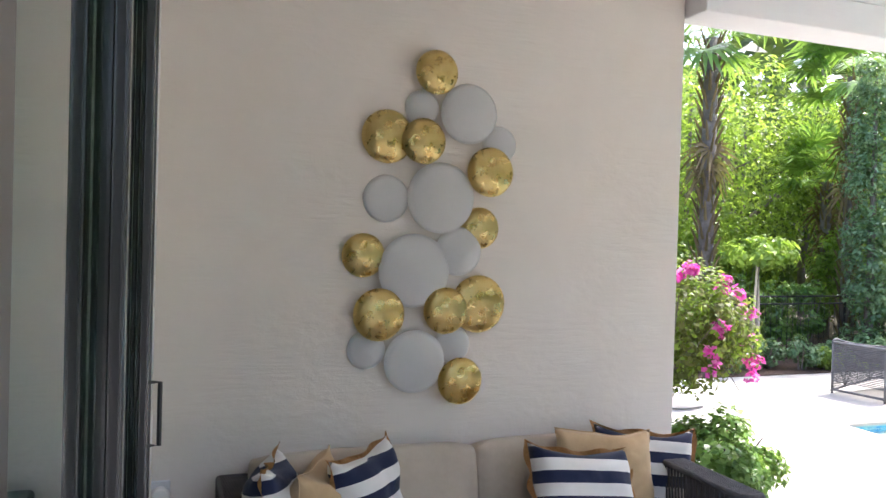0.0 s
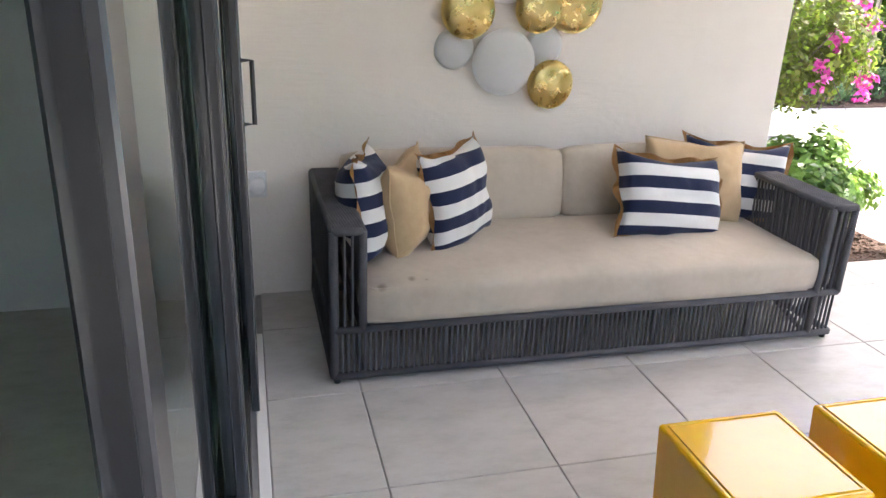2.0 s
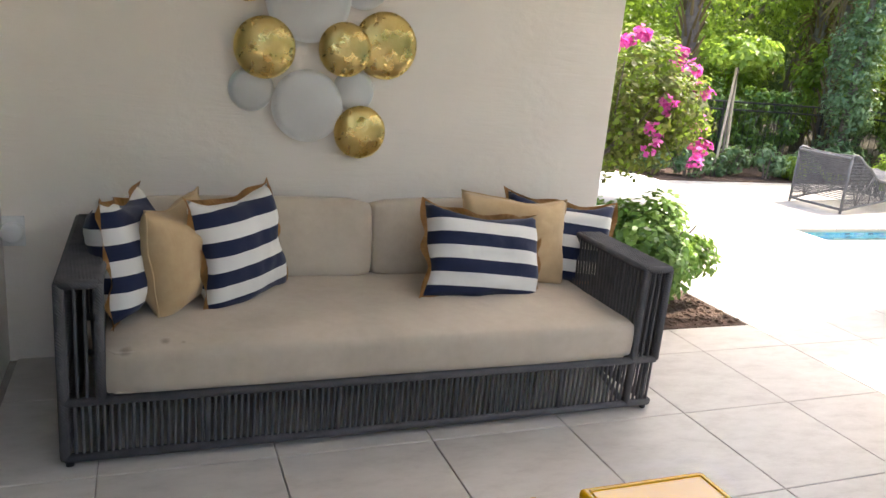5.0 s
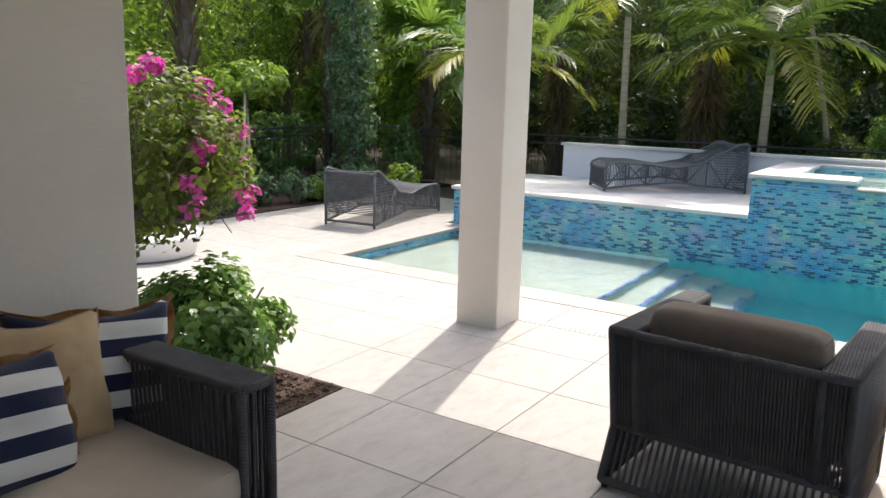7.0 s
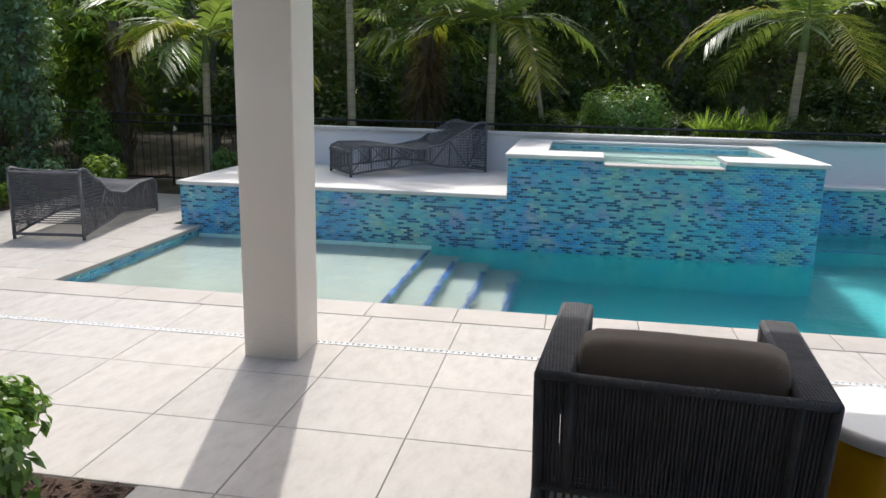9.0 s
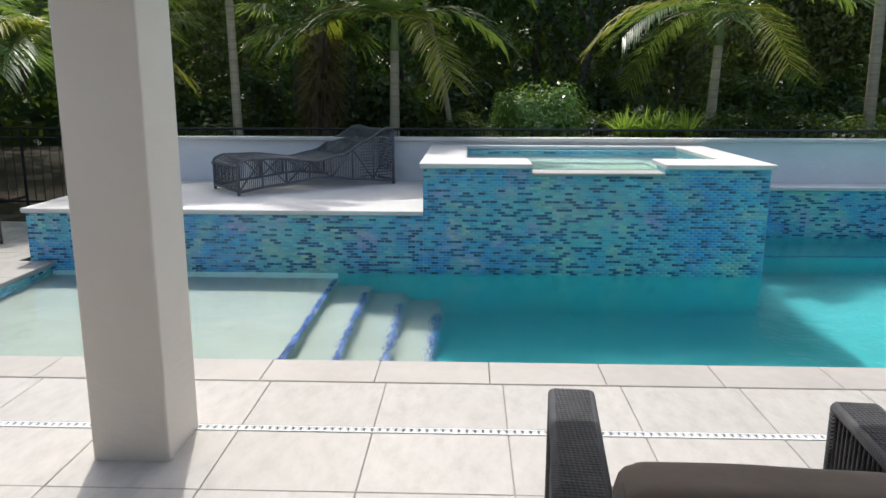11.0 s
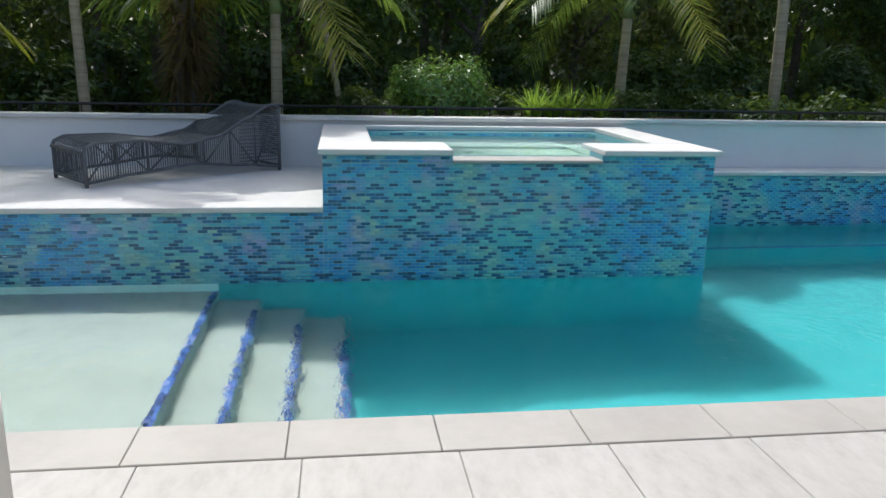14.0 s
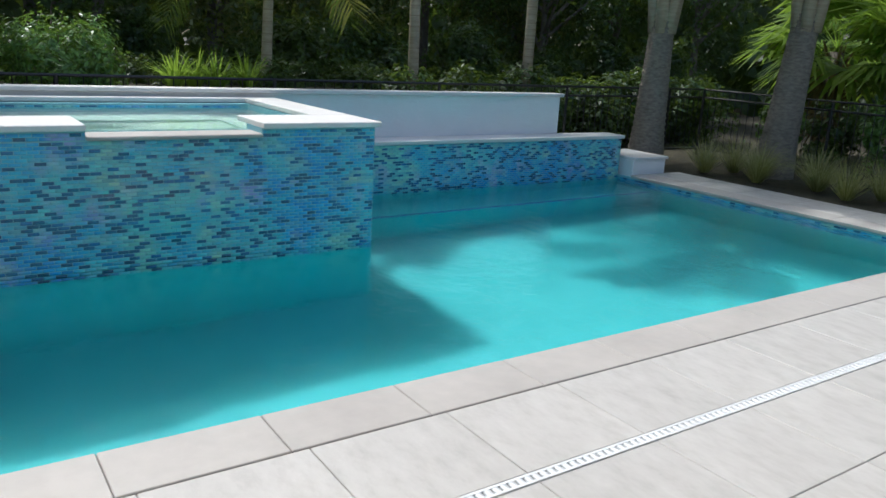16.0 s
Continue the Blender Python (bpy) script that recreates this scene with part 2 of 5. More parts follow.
def make_fabric(name, lo, hi, weave=420.0):
    m = varied(name, lo, hi, 3.5, 0.92, spec=0.15, world_space=False)
    v = coords(m, (1, 1, 1), False)
    a = noise_tex(m, coords(m, (weave, weave * 0.25, weave * 0.25), False), 1.0, 2)
    n1 = bump(m, a, 0.25, 0.002)
    bump(m, noise_tex(m, v, 7, 3), 0.35, 0.012, n1)
    bsdf(m).inputs["Sheen Weight"].default_value = 0.15
    return m


def stained(m, spots):
    """Adds small brown stains round the given object-space points."""
    base = bsdf(m).inputs["Base Color"].links[0].from_socket
    src = m.node_tree.nodes.new("ShaderNodeTexCoord").outputs["Object"]
    wob = noise_tex(m, src, 40, 3)
    for at, r in spots:
        d = m.node_tree.nodes.new("ShaderNodeVectorMath")
        d.operation = "DISTANCE"
        wire(m, src, d.inputs[0])
        d.inputs[1].default_value = at
        q = node(m, "Math")
        q.operation = "MULTIPLY_ADD"
        wire(m, wob, q.inputs[0])
        q.inputs[1].default_value = r * 0.9
        wire(m, d.outputs["Value"], q.inputs[2])
        base = mixc(m, ramp(m, q.outputs[0], [(r * 0.8, (0.65, 0.65, 0.65)), (r * 1.6, (0, 0, 0))]), base, (0.16, 0.13, 0.10))
    wire(m, base, bsdf(m).inputs["Base Color"])
    return m


CUSHION = make_fabric("beige_canvas", (0.42, 0.35, 0.275), (0.52, 0.445, 0.355))
CUSHION_WORN = stained(make_fabric("worn_beige_canvas", (0.42, 0.35, 0.275), (0.52, 0.445, 0.355)), [((-0.985, -0.385, 0.165), 0.022), ((-0.86, -0.36, 0.19), 0.018), ((-0.80, -0.37, 0.187), 0.008)])
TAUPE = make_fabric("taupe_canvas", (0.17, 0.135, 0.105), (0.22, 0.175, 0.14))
STRAW = make_fabric("straw_weave", (0.43, 0.295, 0.16), (0.57, 0.41, 0.24), 160)
LEATHER = varied("tan_piping", (0.30, 0.14, 0.04), (0.42, 0.22, 0.07), 20, 0.6, world_space=False)


def make_stripe():
    m = make_fabric("striped_canvas", (0.70, 0.68, 0.63), (0.78, 0.76, 0.71))
    geo = m.node_tree.nodes.new("ShaderNodeTexCoord")
    sep = m.node_tree.nodes.new("ShaderNodeSeparateXYZ")
    wire(m, geo.outputs["Object"], sep.inputs[0])
    w = node(m, "Math")
    w.operation = "MULTIPLY_ADD"
    wire(m, sep.outputs["Z"], w.inputs[0])
    w.inputs[1].default_value = 1 / 0.118
    w.inputs[2].default_value = 10.06
    f = node(m, "Math")
    f.operation = "FRACT"
    wire(m, w.outputs[0], f.inputs[0])
    col = ramp(m, f.outputs[0], [(0.0, (0.020, 0.026, 0.060)), (0.48, (0.022, 0.029, 0.066)), (0.50, (0.72, 0.70, 0.66)), (0.99, (0.76, 0.74, 0.70))])
    col.node.color_ramp.interpolation = "CONSTANT"
    wire(m, col, bsdf(m).inputs["Base Color"])
    return m


STRIPE = make_stripe()


def make_gold():
    m = material("hammered_gold_leaf", (0.62, 0.44, 0.13), 0.3, 1.0)
    v = coords(m, (1, 1, 1), False)
    f = noise_tex(m, v, 9, 5, 0.7)
    wire(m, ramp(m, f, [(0.25, (0.70, 0.53, 0.19)), (0.45, (0.80, 0.62, 0.25)), (0.72, (0.88, 0.73, 0.34))]), bsdf(m).inputs["Base Color"])
    wire(m, ramp(m, noise_tex(m, v, 22, 4), [(0.3, (0.20, 0.20, 0.20)), (0.7, (0.42, 0.42, 0.42))]), bsdf(m).inputs["Roughness"])
    n1 = bump(m, noise_tex(m, v, 14, 4), 0.12, 0.010)
    bump(m, noise_tex(m, v, 70, 3), 0.25, 0.002, n1)
    return m


GOLD = make_gold()
ENAMEL = varied("white_enamel", (0.90, 0.885, 0.855), (0.94, 0.925, 0.90), 5, 0.32, 12, 0.12, 0.006, world_space=False)
MULCH = varied("bark_mulch", (0.035, 0.02, 0.013), (0.13, 0.08, 0.055), 26, 0.95, 60, 1.0, 0.03)
SOIL = varied("leaf_litter", (0.025, 0.022, 0.014), (0.07, 0.06, 0.035), 5, 0.95, 40, 0.8, 0.03)
YELLOW = varied("glazed_yellow", (0.76, 0.385, 0.002), (0.80, 0.435, 0.004), 4, 0.12, 6, 0.05, 0.004, spec=0.3)
bsdf(YELLOW).inputs["Coat Weight"].default_value = 0.3
bsdf(YELLOW).inputs["Coat IOR"].default_value = 1.5
bsdf(YELLOW).inputs["Coat Roughness"].default_value = 0.015
STOOL_GREY = varied("glazed_grey", (0.07, 0.07, 0.075), (0.10, 0.10, 0.105), 6, 0.25, spec=0.5)
STOOL_BROWN = varied("glazed_brown", (0.06, 0.03, 0.02), (0.10, 0.055, 0.04), 6, 0.25)
# Grey that stands for the shade down in the drain slots.
DRAIN_SHADE = varied("drain_shadow", (0.10, 0.10, 0.10), (0.16, 0.16, 0.155), 10, 0.8)
PLASTIC = varied("white_plastic", (0.62, 0.62, 0.61), (0.70, 0.70, 0.69), 10, 0.35)

# ---- ground and floor ----
PX0, PX1, PY0, PY1 = 6.62, 9.02, -4.66, 6.145   # pool basin
X_R, Y_SPA0, Y_SPA1 = 10.81, -0.07, 2.85       # right basin's back wall, spa


def slab_with_hole(z, x0, y0, x1, y1, hx0, hy0, hx1, hy1):
    bm = bmesh.new()
    o = [bm.verts.new((x, y, z)) for x, y in ((x0, y0), (x1, y0), (x1, y1), (x0, y1))]
    i = [bm.verts.new((x, y, z)) for x, y in ((hx0, hy0), (hx1, hy0), (hx1, hy1), (hx0, hy1))]
    for k in range(4):
        bm.faces.new((o[k], o[(k + 1) % 4], i[(k + 1) % 4], i[k]))
    return bm


structure(obj("ground", slab_with_hole(-0.03, -400, -400, 400, 400, PX0 - 0.1, PY0 - 0.1, X_R + 0.3, 6.6), SOIL), "dark planted soil with leaf litter", "ground")

floor = structure(obj("floor", box(box(bmesh.new(), -0.25, -6.0, -0.12, 6.32, 9.0, -0.008), 6.32, PY1 + 0.31, -0.12, 11.0, 8.68, -0.008), GROUT), "pale grey porcelain paving tiles with dark joints", "floor")
coping = structure(new("coping"), "light stone pool coping slabs", "coping")

# ---- house and roof ----
def wall(name, x0, y0, z0, x1, y1, z1, m, label):
    return structure(obj(name, boxed(x0, y0, z0, x1, y1, z1, 0.006), m), label, "wall")


ROOF = 3.14
wall("wall_sofa", -0.10, 3.92, -0.02, 2.857, 4.25, ROOF + 0.197, STUCCO, "beige textured stucco wall behind the sofa")
wall("wall_house_north", -4.2, 3.92, -0.02, -0.105, 4.25, ROOF + 0.2, WHITE_WALL, "white plain house wall")
wall("wall_door_header", -0.34, -1.3, 3.02, -0.03, 3.915, ROOF + 0.2, STUCCO, "stucco lintel above the sliding doors")
wall("wall_house_west", -4.4, -1.3, -0.02, -4.2, 4.25, ROOF + 0.2, WHITE_WALL, "plain white inner house wall")
wall("wall_house_south", -4.4, -1.5, -0.02, -0.03, -1.3, ROOF + 0.2, WHITE_WALL, "plain white inner house wall")
structure(obj("floor_inside", boxed(-4.2, -1.3, -0.1, -0.36, 3.915, -0.004), TILE), "pale tiled floor inside the house", "floor")
# Unseen south end stops at y = -1.3 to let more light in.
structure(obj("ceiling", boxed(-4.4, -1.3, ROOF + 0.2, 5.88, 4.45, ROOF + 0.45), CEILING), "painted patio ceiling", "ceiling")
structure(obj("roof_beam_north", boxed(2.862, 3.74, ROOF, 5.74, 4.02, ROOF + 0.197, 0.006), WHITE_WALL), "white stucco roof beam", "beam")
structure(obj("roof_beam_east", boxed(5.43, -1.3, ROOF - 0.003, 5.745, 3.737, ROOF + 0.197, 0.006), WHITE_WALL), "white stucco roof beam", "beam")
structure(obj("column", boxed(5.43, 3.69, -0.01, 5.775, 4.015, ROOF - 0.004, 0.012, 2), COLUMN_PAINT), "square beige stucco patio column", "column")
structure(obj("door_jamb", boxed(-0.20, 3.46, 0.0, -0.020, 3.915, 3.015, 0.004), TRIM), "white painted door jamb", "jamb")


# ---- sliding doors ----
def sliding_door(name, x, y0, y1, wide, label, handle=False, stile=0.09):
    d = thing(name, pose(x, y0, 0.02), label, "door")
    n = y1 - y0
    w = wide / 2
    for nm, a, b in (("stile", 0, stile), ("stile", n - stile, n)):
        part(nm, boxed(-w, a, 0, w, b, 2.97, 0.004), DOOR_METAL, d)
        part("gasket", boxed(-w * 0.45, a - 0.006 if a == 0 else b, 0.01, w * 0.45, a if a == 0 else b + 0.006, 2.96), BLACK, d)
    part("bottom_rail", boxed(-w, stile, 0, w, n - stile, 0.10, 0.004), DOOR_METAL, d)
    part("top_rail", boxed(-w, stile, 2.87, w, n - stile, 2.97, 0.004), DOOR_METAL, d)
    pane = part("pane", boxed(-0.006, stile, 0.10, 0.006, n - stile, 2.87), GLASS, d, "green-tinted glass")
    pane.visible_shadow = False
    if handle:
        bm = bmesh.new()
        yh = 0.065
        tube(bm, [(w, yh, 1.08), (w + 0.036, yh, 1.08), (w + 0.036, yh, 1.29), (w, yh, 1.29)], 0.008, 8)
        part("pull_handle", bm, BLACK, d, "slim black pull handle")
    return tagged(d, kind="")


sliding_door("sliding_door", -0.073, 1.94, 3.42, 0.036, "dark framed sliding glass door slid back in its stack")
sliding_door("sliding_door", -0.036, 2.78, 3.44, 0.030, "dark framed sliding glass door with a pull handle", True)
sliding_door("sliding_door", -0.167, 1.94, 3.42, 0.034, "dark framed sliding glass door slid back in its stack")
sliding_door("sliding_door", -0.120, 0.80, 2.27, 0.050, "dark framed sliding glass door left half open", False, 0.09)
sliding_door("sliding_door", -0.300, -0.55, 0.95, 0.050, "dark framed sliding glass door slid behind another")
track = thing("door_track", pose(0, 0, 0), "brushed metal sliding door track in the floor", "door track")
part("sill", boxed(-0.36, -1.295, -0.006, -0.037, 3.45, 0.006), STEEL, track)
for k in range(6):
    part("rail", boxed(-0.335 + 0.05 * k, -1.295, 0.006, -0.325 + 0.05 * k, 3.45, 0.018), STEEL, track)
structure(obj("threshold", boxed(-0.036, -1.295, -0.004, 0.004, 3.45, 0.010, 0.002), TRIM), "white threshold strip along the door track", "trim")

# ---- pool ----
def mosaic(parent, origin, along, up, length, height, keep, tw=0.067, th=0.0235, glass=None):
    """Glass mosaic in running bond on a face: the first `keep` pieces as objects, the rest as one mesh."""
    o, a, u = Vector(origin), Vector(along), Vector(up)
    n = a.cross(u)
    rows, cols = int(height / th), int(length / tw) + 1
    gap, made = 0.0034, 0
    vs, fs = [], []
    shared = {}
    mid = length / 2
    cells = [(r, c) for r in range(rows) for c in range(cols + 1)]
    cells.sort(key=lambda rc: abs(rc[1] * tw - mid) + abs(rc[0] * th - height * 0.6) * 1.6)
    for r, c in cells:
        s0, s1 = c * tw - (tw / 2 if r % 2 else 0), (c + 1) * tw - (tw / 2 if r % 2 else 0)
        s0, s1 = max(0.0, s0), min(length, s1)
        if s1 - s0 < 0.015:
            continue
        w, h, d = s1 - s0 - gap, th - gap, 0.0018 + random.random() * 0.0012
        p = o + a * (s0 + gap / 2) + u * (r * th + gap / 2)
        tilt = [random.uniform(-0.0007, 0.0007) for _ in range(4)]
        corner = [a * 0 + u * 0, a * w, a * w + u * h, u * h]
        pts = [q for q in corner] + [q + n * (d + t) + (a * (0.0015 if i in (0, 3) else -0.0015)) + (u * (0.0015 if i < 2 else -0.0015)) for i, (q, t) in enumerate(zip(corner, tilt))]
        faces = [(4, 5, 6, 7), (0, 1, 5, 4), (1, 2, 6, 5), (2, 3, 7, 6), (3, 0, 4, 7)]
        if made < keep and abs(w - (tw - gap)) < 1e-4:
            key = random.randrange(6)
            if key not in shared:
                me = bpy.data.meshes.new("mosaic_tile")
                me.from_pydata([tuple(q) for q in pts], [], faces)
                me.materials.append(glass or MOSAIC)
                shared[key] = me
            ob = new("mosaic_tile", shared[key])
            ob.parent = parent
            ob.location = p
            made += 1
        else:
            k = len(vs)
            vs += [tuple(p + q) for q in pts]
            fs += [tuple(k + i for i in f) for f in faces]
    if vs:
        rest = quads("mosaic_field", vs, fs, glass or MOSAIC, parent)
        tagged(rest, kind="stuff")



WATER_Z, SHELF_Z, DEEP_Z = -0.075, -0.275, -1.20
basin = structure(obj("pool_basin", boxed(PX0 - 0.1, PY0 - 0.1, DEEP_Z - 0.1, X_R + 0.2, 3.60, DEEP_Z), DEEP), "pool floor plaster with the water's aqua tint put in", "pool")
b = bmesh.new()
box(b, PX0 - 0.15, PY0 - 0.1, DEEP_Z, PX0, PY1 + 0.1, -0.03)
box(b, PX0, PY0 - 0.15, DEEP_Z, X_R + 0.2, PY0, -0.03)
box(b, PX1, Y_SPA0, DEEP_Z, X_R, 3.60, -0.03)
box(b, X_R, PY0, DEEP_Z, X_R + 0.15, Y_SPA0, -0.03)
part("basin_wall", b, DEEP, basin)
shelf = part("tanning_shelf", boxed(PX0, 3.60, SHELF_Z - 0.4, PX1 + 0.1, PY1 + 0.1, SHELF_Z), PLASTER, basin, "pale shallow tanning shelf")
for k in range(3):
    part("pool_step", boxed(PX0, 3.30 - 0.30 * k, DEEP_Z, PX1, 3.60 - 0.30 * k, SHELF_Z - 0.2 - 0.2 * k, 0.008), PLASTER, basin)
for k in range(4):
    z = SHELF_Z - 0.2 * k
    x1 = PX1 if k == 0 else PX1 - 0.12 - 0.1 * k
    part("step_nosing", boxed(PX0 + 0.02, 3.60 - 0.30 * k, z, x1, 3.642 - 0.30 * k, z + 0.003), NOSING, basin, "blue tiled step edge")
    y0 = 3.60 - 0.30 * k
    mosaic(basin, (PX0 + 0.02, y0 - 0.002, z + 0.003), (1, 0, 0), (0, 1, 0), x1 - PX0 - 0.02, 0.0475, 0, glass=STEP_MOSAIC)
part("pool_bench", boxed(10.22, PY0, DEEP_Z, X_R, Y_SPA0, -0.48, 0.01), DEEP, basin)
part("bench_nosing", boxed(10.22, PY0, -0.479, 10.27, Y_SPA0, -0.474), NOSING, basin)
wv = bmesh.new()
for x0, y0, x1, y1 in ((PX0, PY0, PX1, PY1), (PX1, PY0, X_R, Y_SPA0)):
    wv.faces.new([wv.verts.new(p) for p in ((x0, y0, WATER_Z), (x1, y0, WATER_Z), (x1, y1, WATER_Z), (x0, y1, WATER_Z))])
bmesh.ops.remove_doubles(wv, verts=wv.verts[:], dist=0.001)
water = structure(obj("water", wv, WATER), "clear turquoise pool water with light ripples", "water")
water.visible_shadow = False


# ---- raised walls, spa, decks ----
DECK = 0.48
raised = structure(obj("raised_wall", boxed(PX1, Y_SPA1, -0.09, PX1 + 0.3, 6.335, DECK - 0.04), MOSAIC_GROUT), "raised pool wall of iridescent blue glass mosaic", "wall")
mosaic(raised, (PX1, 6.335, -0.085), (0, -1, 0), (0, 0, 1), 6.335 - Y_SPA1, DECK - 0.04 + 0.085, 240)
part("footing", boxed(PX1 + 0.001, Y_SPA1, -1.2, PX1 + 0.3, 6.335, -0.091), FOOTING, raised, "underwater plaster lightened for light scattered in the water")
mosaic(raised, (PX1 + 0.3, 6.335, -0.03), (-1, 0, 0), (0, 0, 1), 0.3, DECK - 0.02, 0)
structure(obj("deck_raised_north", boxed(PX1 - 0.03, Y_SPA1 + 0.0, DECK - 0.04, 11.134, 6.365, DECK, 0.006), DECK_STONE), "raised pale stone sun deck", "deck")
structure(obj("deck_base_north", boxed(PX1 + 0.3, Y_SPA1, -0.7, 11.134, 6.335, DECK - 0.042), WHITE_WALL), "white base of the raised deck", "deck")
SPA_Z = 0.89
spa = structure(obj("spa_wall", box(box(box(boxed(PX1, Y_SPA0, -0.09, PX1 + 0.3, Y_SPA1, SPA_Z - 0.10), PX1 + 0.3, Y_SPA0, -0.09, 11.1, Y_SPA0 + 0.3, SPA_Z - 0.045), PX1 + 0.3, Y_SPA1 - 0.3, -1.25, 11.1, Y_SPA1 - 0.001, SPA_Z - 0.045), 10.9, Y_SPA0 + 0.3, -1.25, 11.1, Y_SPA1 - 0.3, SPA_Z - 0.045), MOSAIC_GROUT), "raised spa clad in iridescent blue glass mosaic", "spa")
mosaic(spa, (PX1, Y_SPA1, -0.085), (0, -1, 0), (0, 0, 1), Y_SPA1 - Y_SPA0, SPA_Z - 0.10 + 0.085, 300)
SPILL0, SPILL1 = 0.81, 1.925
for y0, y1 in ((Y_SPA0, SPILL0), (SPILL1, Y_SPA1)):
    part("spa_shoulder", boxed(PX1, y0, SPA_Z - 0.10, PX1 + 0.3, y1, SPA_Z - 0.04), MOSAIC_GROUT, spa)
    mosaic(spa, (PX1, y1, SPA_Z - 0.099), (0, -1, 0), (0, 0, 1), y1 - y0, 0.064, 0)
mosaic(spa, (PX1, Y_SPA0, -0.085), (1, 0, 0), (0, 0, 1), X_R - PX1, SPA_Z - 0.04 + 0.085, 0)
part("spa_footing", boxed(PX1 + 0.001, Y_SPA0 + 0.001, -1.25, PX1 + 0.3, Y_SPA1 - 0.001, -0.091), FOOTING, spa)
part("spillway", boxed(PX1 - 0.03, SPILL0, SPA_Z - 0.099, PX1 + 0.22, SPILL1, SPA_Z - 0.074, 0.006), COPING, spa, "cream stone spillway lip")
for nm, q in (("spa_coping", (PX1 - 0.04, Y_SPA0 - 0.04, PX1 + 0.50, SPILL0)), ("spa_coping", (PX1 - 0.04, SPILL1, PX1 + 0.50, Y_SPA1 + 0.03)), ("spa_coping", (PX1 + 0.50, Y_SPA0 - 0.04, 11.095, 0.22)), ("spa_coping", (PX1 + 0.50, 2.48, 11.095, Y_SPA1 + 0.03)), ("spa_coping", (10.98, 0.22, 11.095, 2.48))):
    part(nm, boxed(q[0], q[1], SPA_Z - 0.04, q[2], q[3], SPA_Z, 0.006), DECK_STONE, spa, "white stone spa coping")
part("spa_floor", boxed(PX1 + 0.3, Y_SPA0 + 0.3, -0.3, 10.9, Y_SPA1 - 0.3, 0.30), SPA_PLASTER, spa)
part("spa_seat", boxed(PX1 + 0.31, 2.1, 0.0, 10.9, Y_SPA1 - 0.3, 0.42, 0.01), SPA_PLASTER, spa)
part("spa_seat", boxed(10.3, 0.7, 0.0, 10.9, 2.1, 0.42, 0.01), SPA_PLASTER, spa)
part("spa_seat", boxed(PX1 + 0.31, Y_SPA0 + 0.3, 0.0, 10.3, 0.7, 0.42, 0.01), SPA_PLASTER, spa)
mosaic(spa, (10.899, Y_SPA1 - 0.36, SPA_Z - 0.20), (0, -1, 0), (0, 0, 1), Y_SPA1 - Y_SPA0 - 0.72, 0.158, 0)
part("spa_lining", boxed(PX1 + 0.3, Y_SPA1 - 0.31, 0.0, 10.9, Y_SPA1 - 0.30, SPA_Z - 0.05), SPA_PLASTER, spa)
sw = bmesh.new()
sw.faces.new([sw.verts.new(p) for p in ((PX1 + 0.20, Y_SPA0 + 0.3, SPA_Z - 0.070), (10.9, Y_SPA0 + 0.3, SPA_Z - 0.070), (10.9, Y_SPA1 - 0.3, SPA_Z - 0.070), (PX1 + 0.20, Y_SPA1 - 0.3, SPA_Z - 0.070))])
spa_water = structure(obj("spa_water", sw, SPA_WATER), "clear pale green spa water", "water")
spa_water.visible_shadow = False

right = structure(obj("raised_wall_south", boxed(X_R, -4.66, -0.085, X_R + 0.25, Y_SPA0 - 0.01, DECK - 0.04), MOSAIC_GROUT), "raised pool wall of blue glass mosaic", "wall")
mosaic(right, (X_R, Y_SPA0 - 0.01, -0.085), (0, -1, 0), (0, 0, 1), 4.58, DECK - 0.04 + 0.085, 0)
structure(obj("deck_raised_south", boxed(X_R - 0.03, -4.69, DECK - 0.04, 11.134, Y_SPA0 - 0.045, DECK, 0.006), DECK_STONE), "raised pale stone deck", "deck")
structure(obj("deck_base_south", boxed(X_R + 0.25, -4.66, -0.7, 11.1, Y_SPA0 - 0.045, DECK - 0.042), WHITE_WALL), "white base of the raised deck", "deck")
par = structure(obj("parapet", boxed(11.135, -3.84, -0.03, 11.26, 5.85, 0.925, 0.004), WHITE_WALL), "low white stucco parapet behind the pool", "wall")
part("parapet_cap", boxed(11.10, -3.88, 0.9255, 11.30, 5.88, 0.965, 0.006), DECK_STONE, par, "pale stone parapet cap")
step = structure(obj("garden_step", boxed(10.60, -5.30, -0.03, 11.3, -4.695, 0.185, 0.006), WHITE_WALL), "low white stone step beside the pool", "step")
part("tread", boxed(10.57, -5.32, 0.1855, 11.32, -4.70, 0.22, 0.005), DECK_STONE, step)

# waterline band round the basin
band = structure(new("waterline_band"), "blue mosaic band along the pool edge", "mosaic")
bm = boxed(PX0 - 0.02, PY1, -0.34, PX1, PY1 + 0.1, -0.025)
part("backing", bm, MOSAIC_GROUT, band)
mosaic(band, (PX0, PY1, -0.33), (1, 0, 0), (0, 0, 1), PX1 - PX0, 0.30, 0)
part("backing", boxed(PX0, PY0 - 0.02, -0.34, X_R, PY0 + 0.002, -0.025), MOSAIC_GROUT, band)
mosaic(band, (X_R, PY0 + 0.002, -0.33), (-1, 0, 0), (0, 0, 1), X_R - PX0, 0.30, 0)
mosaic(band, (PX0 + 0.001, PY0, -0.33), (0, 1, 0), (0, 0, 1), PY1 - PY0, 0.30, 0)


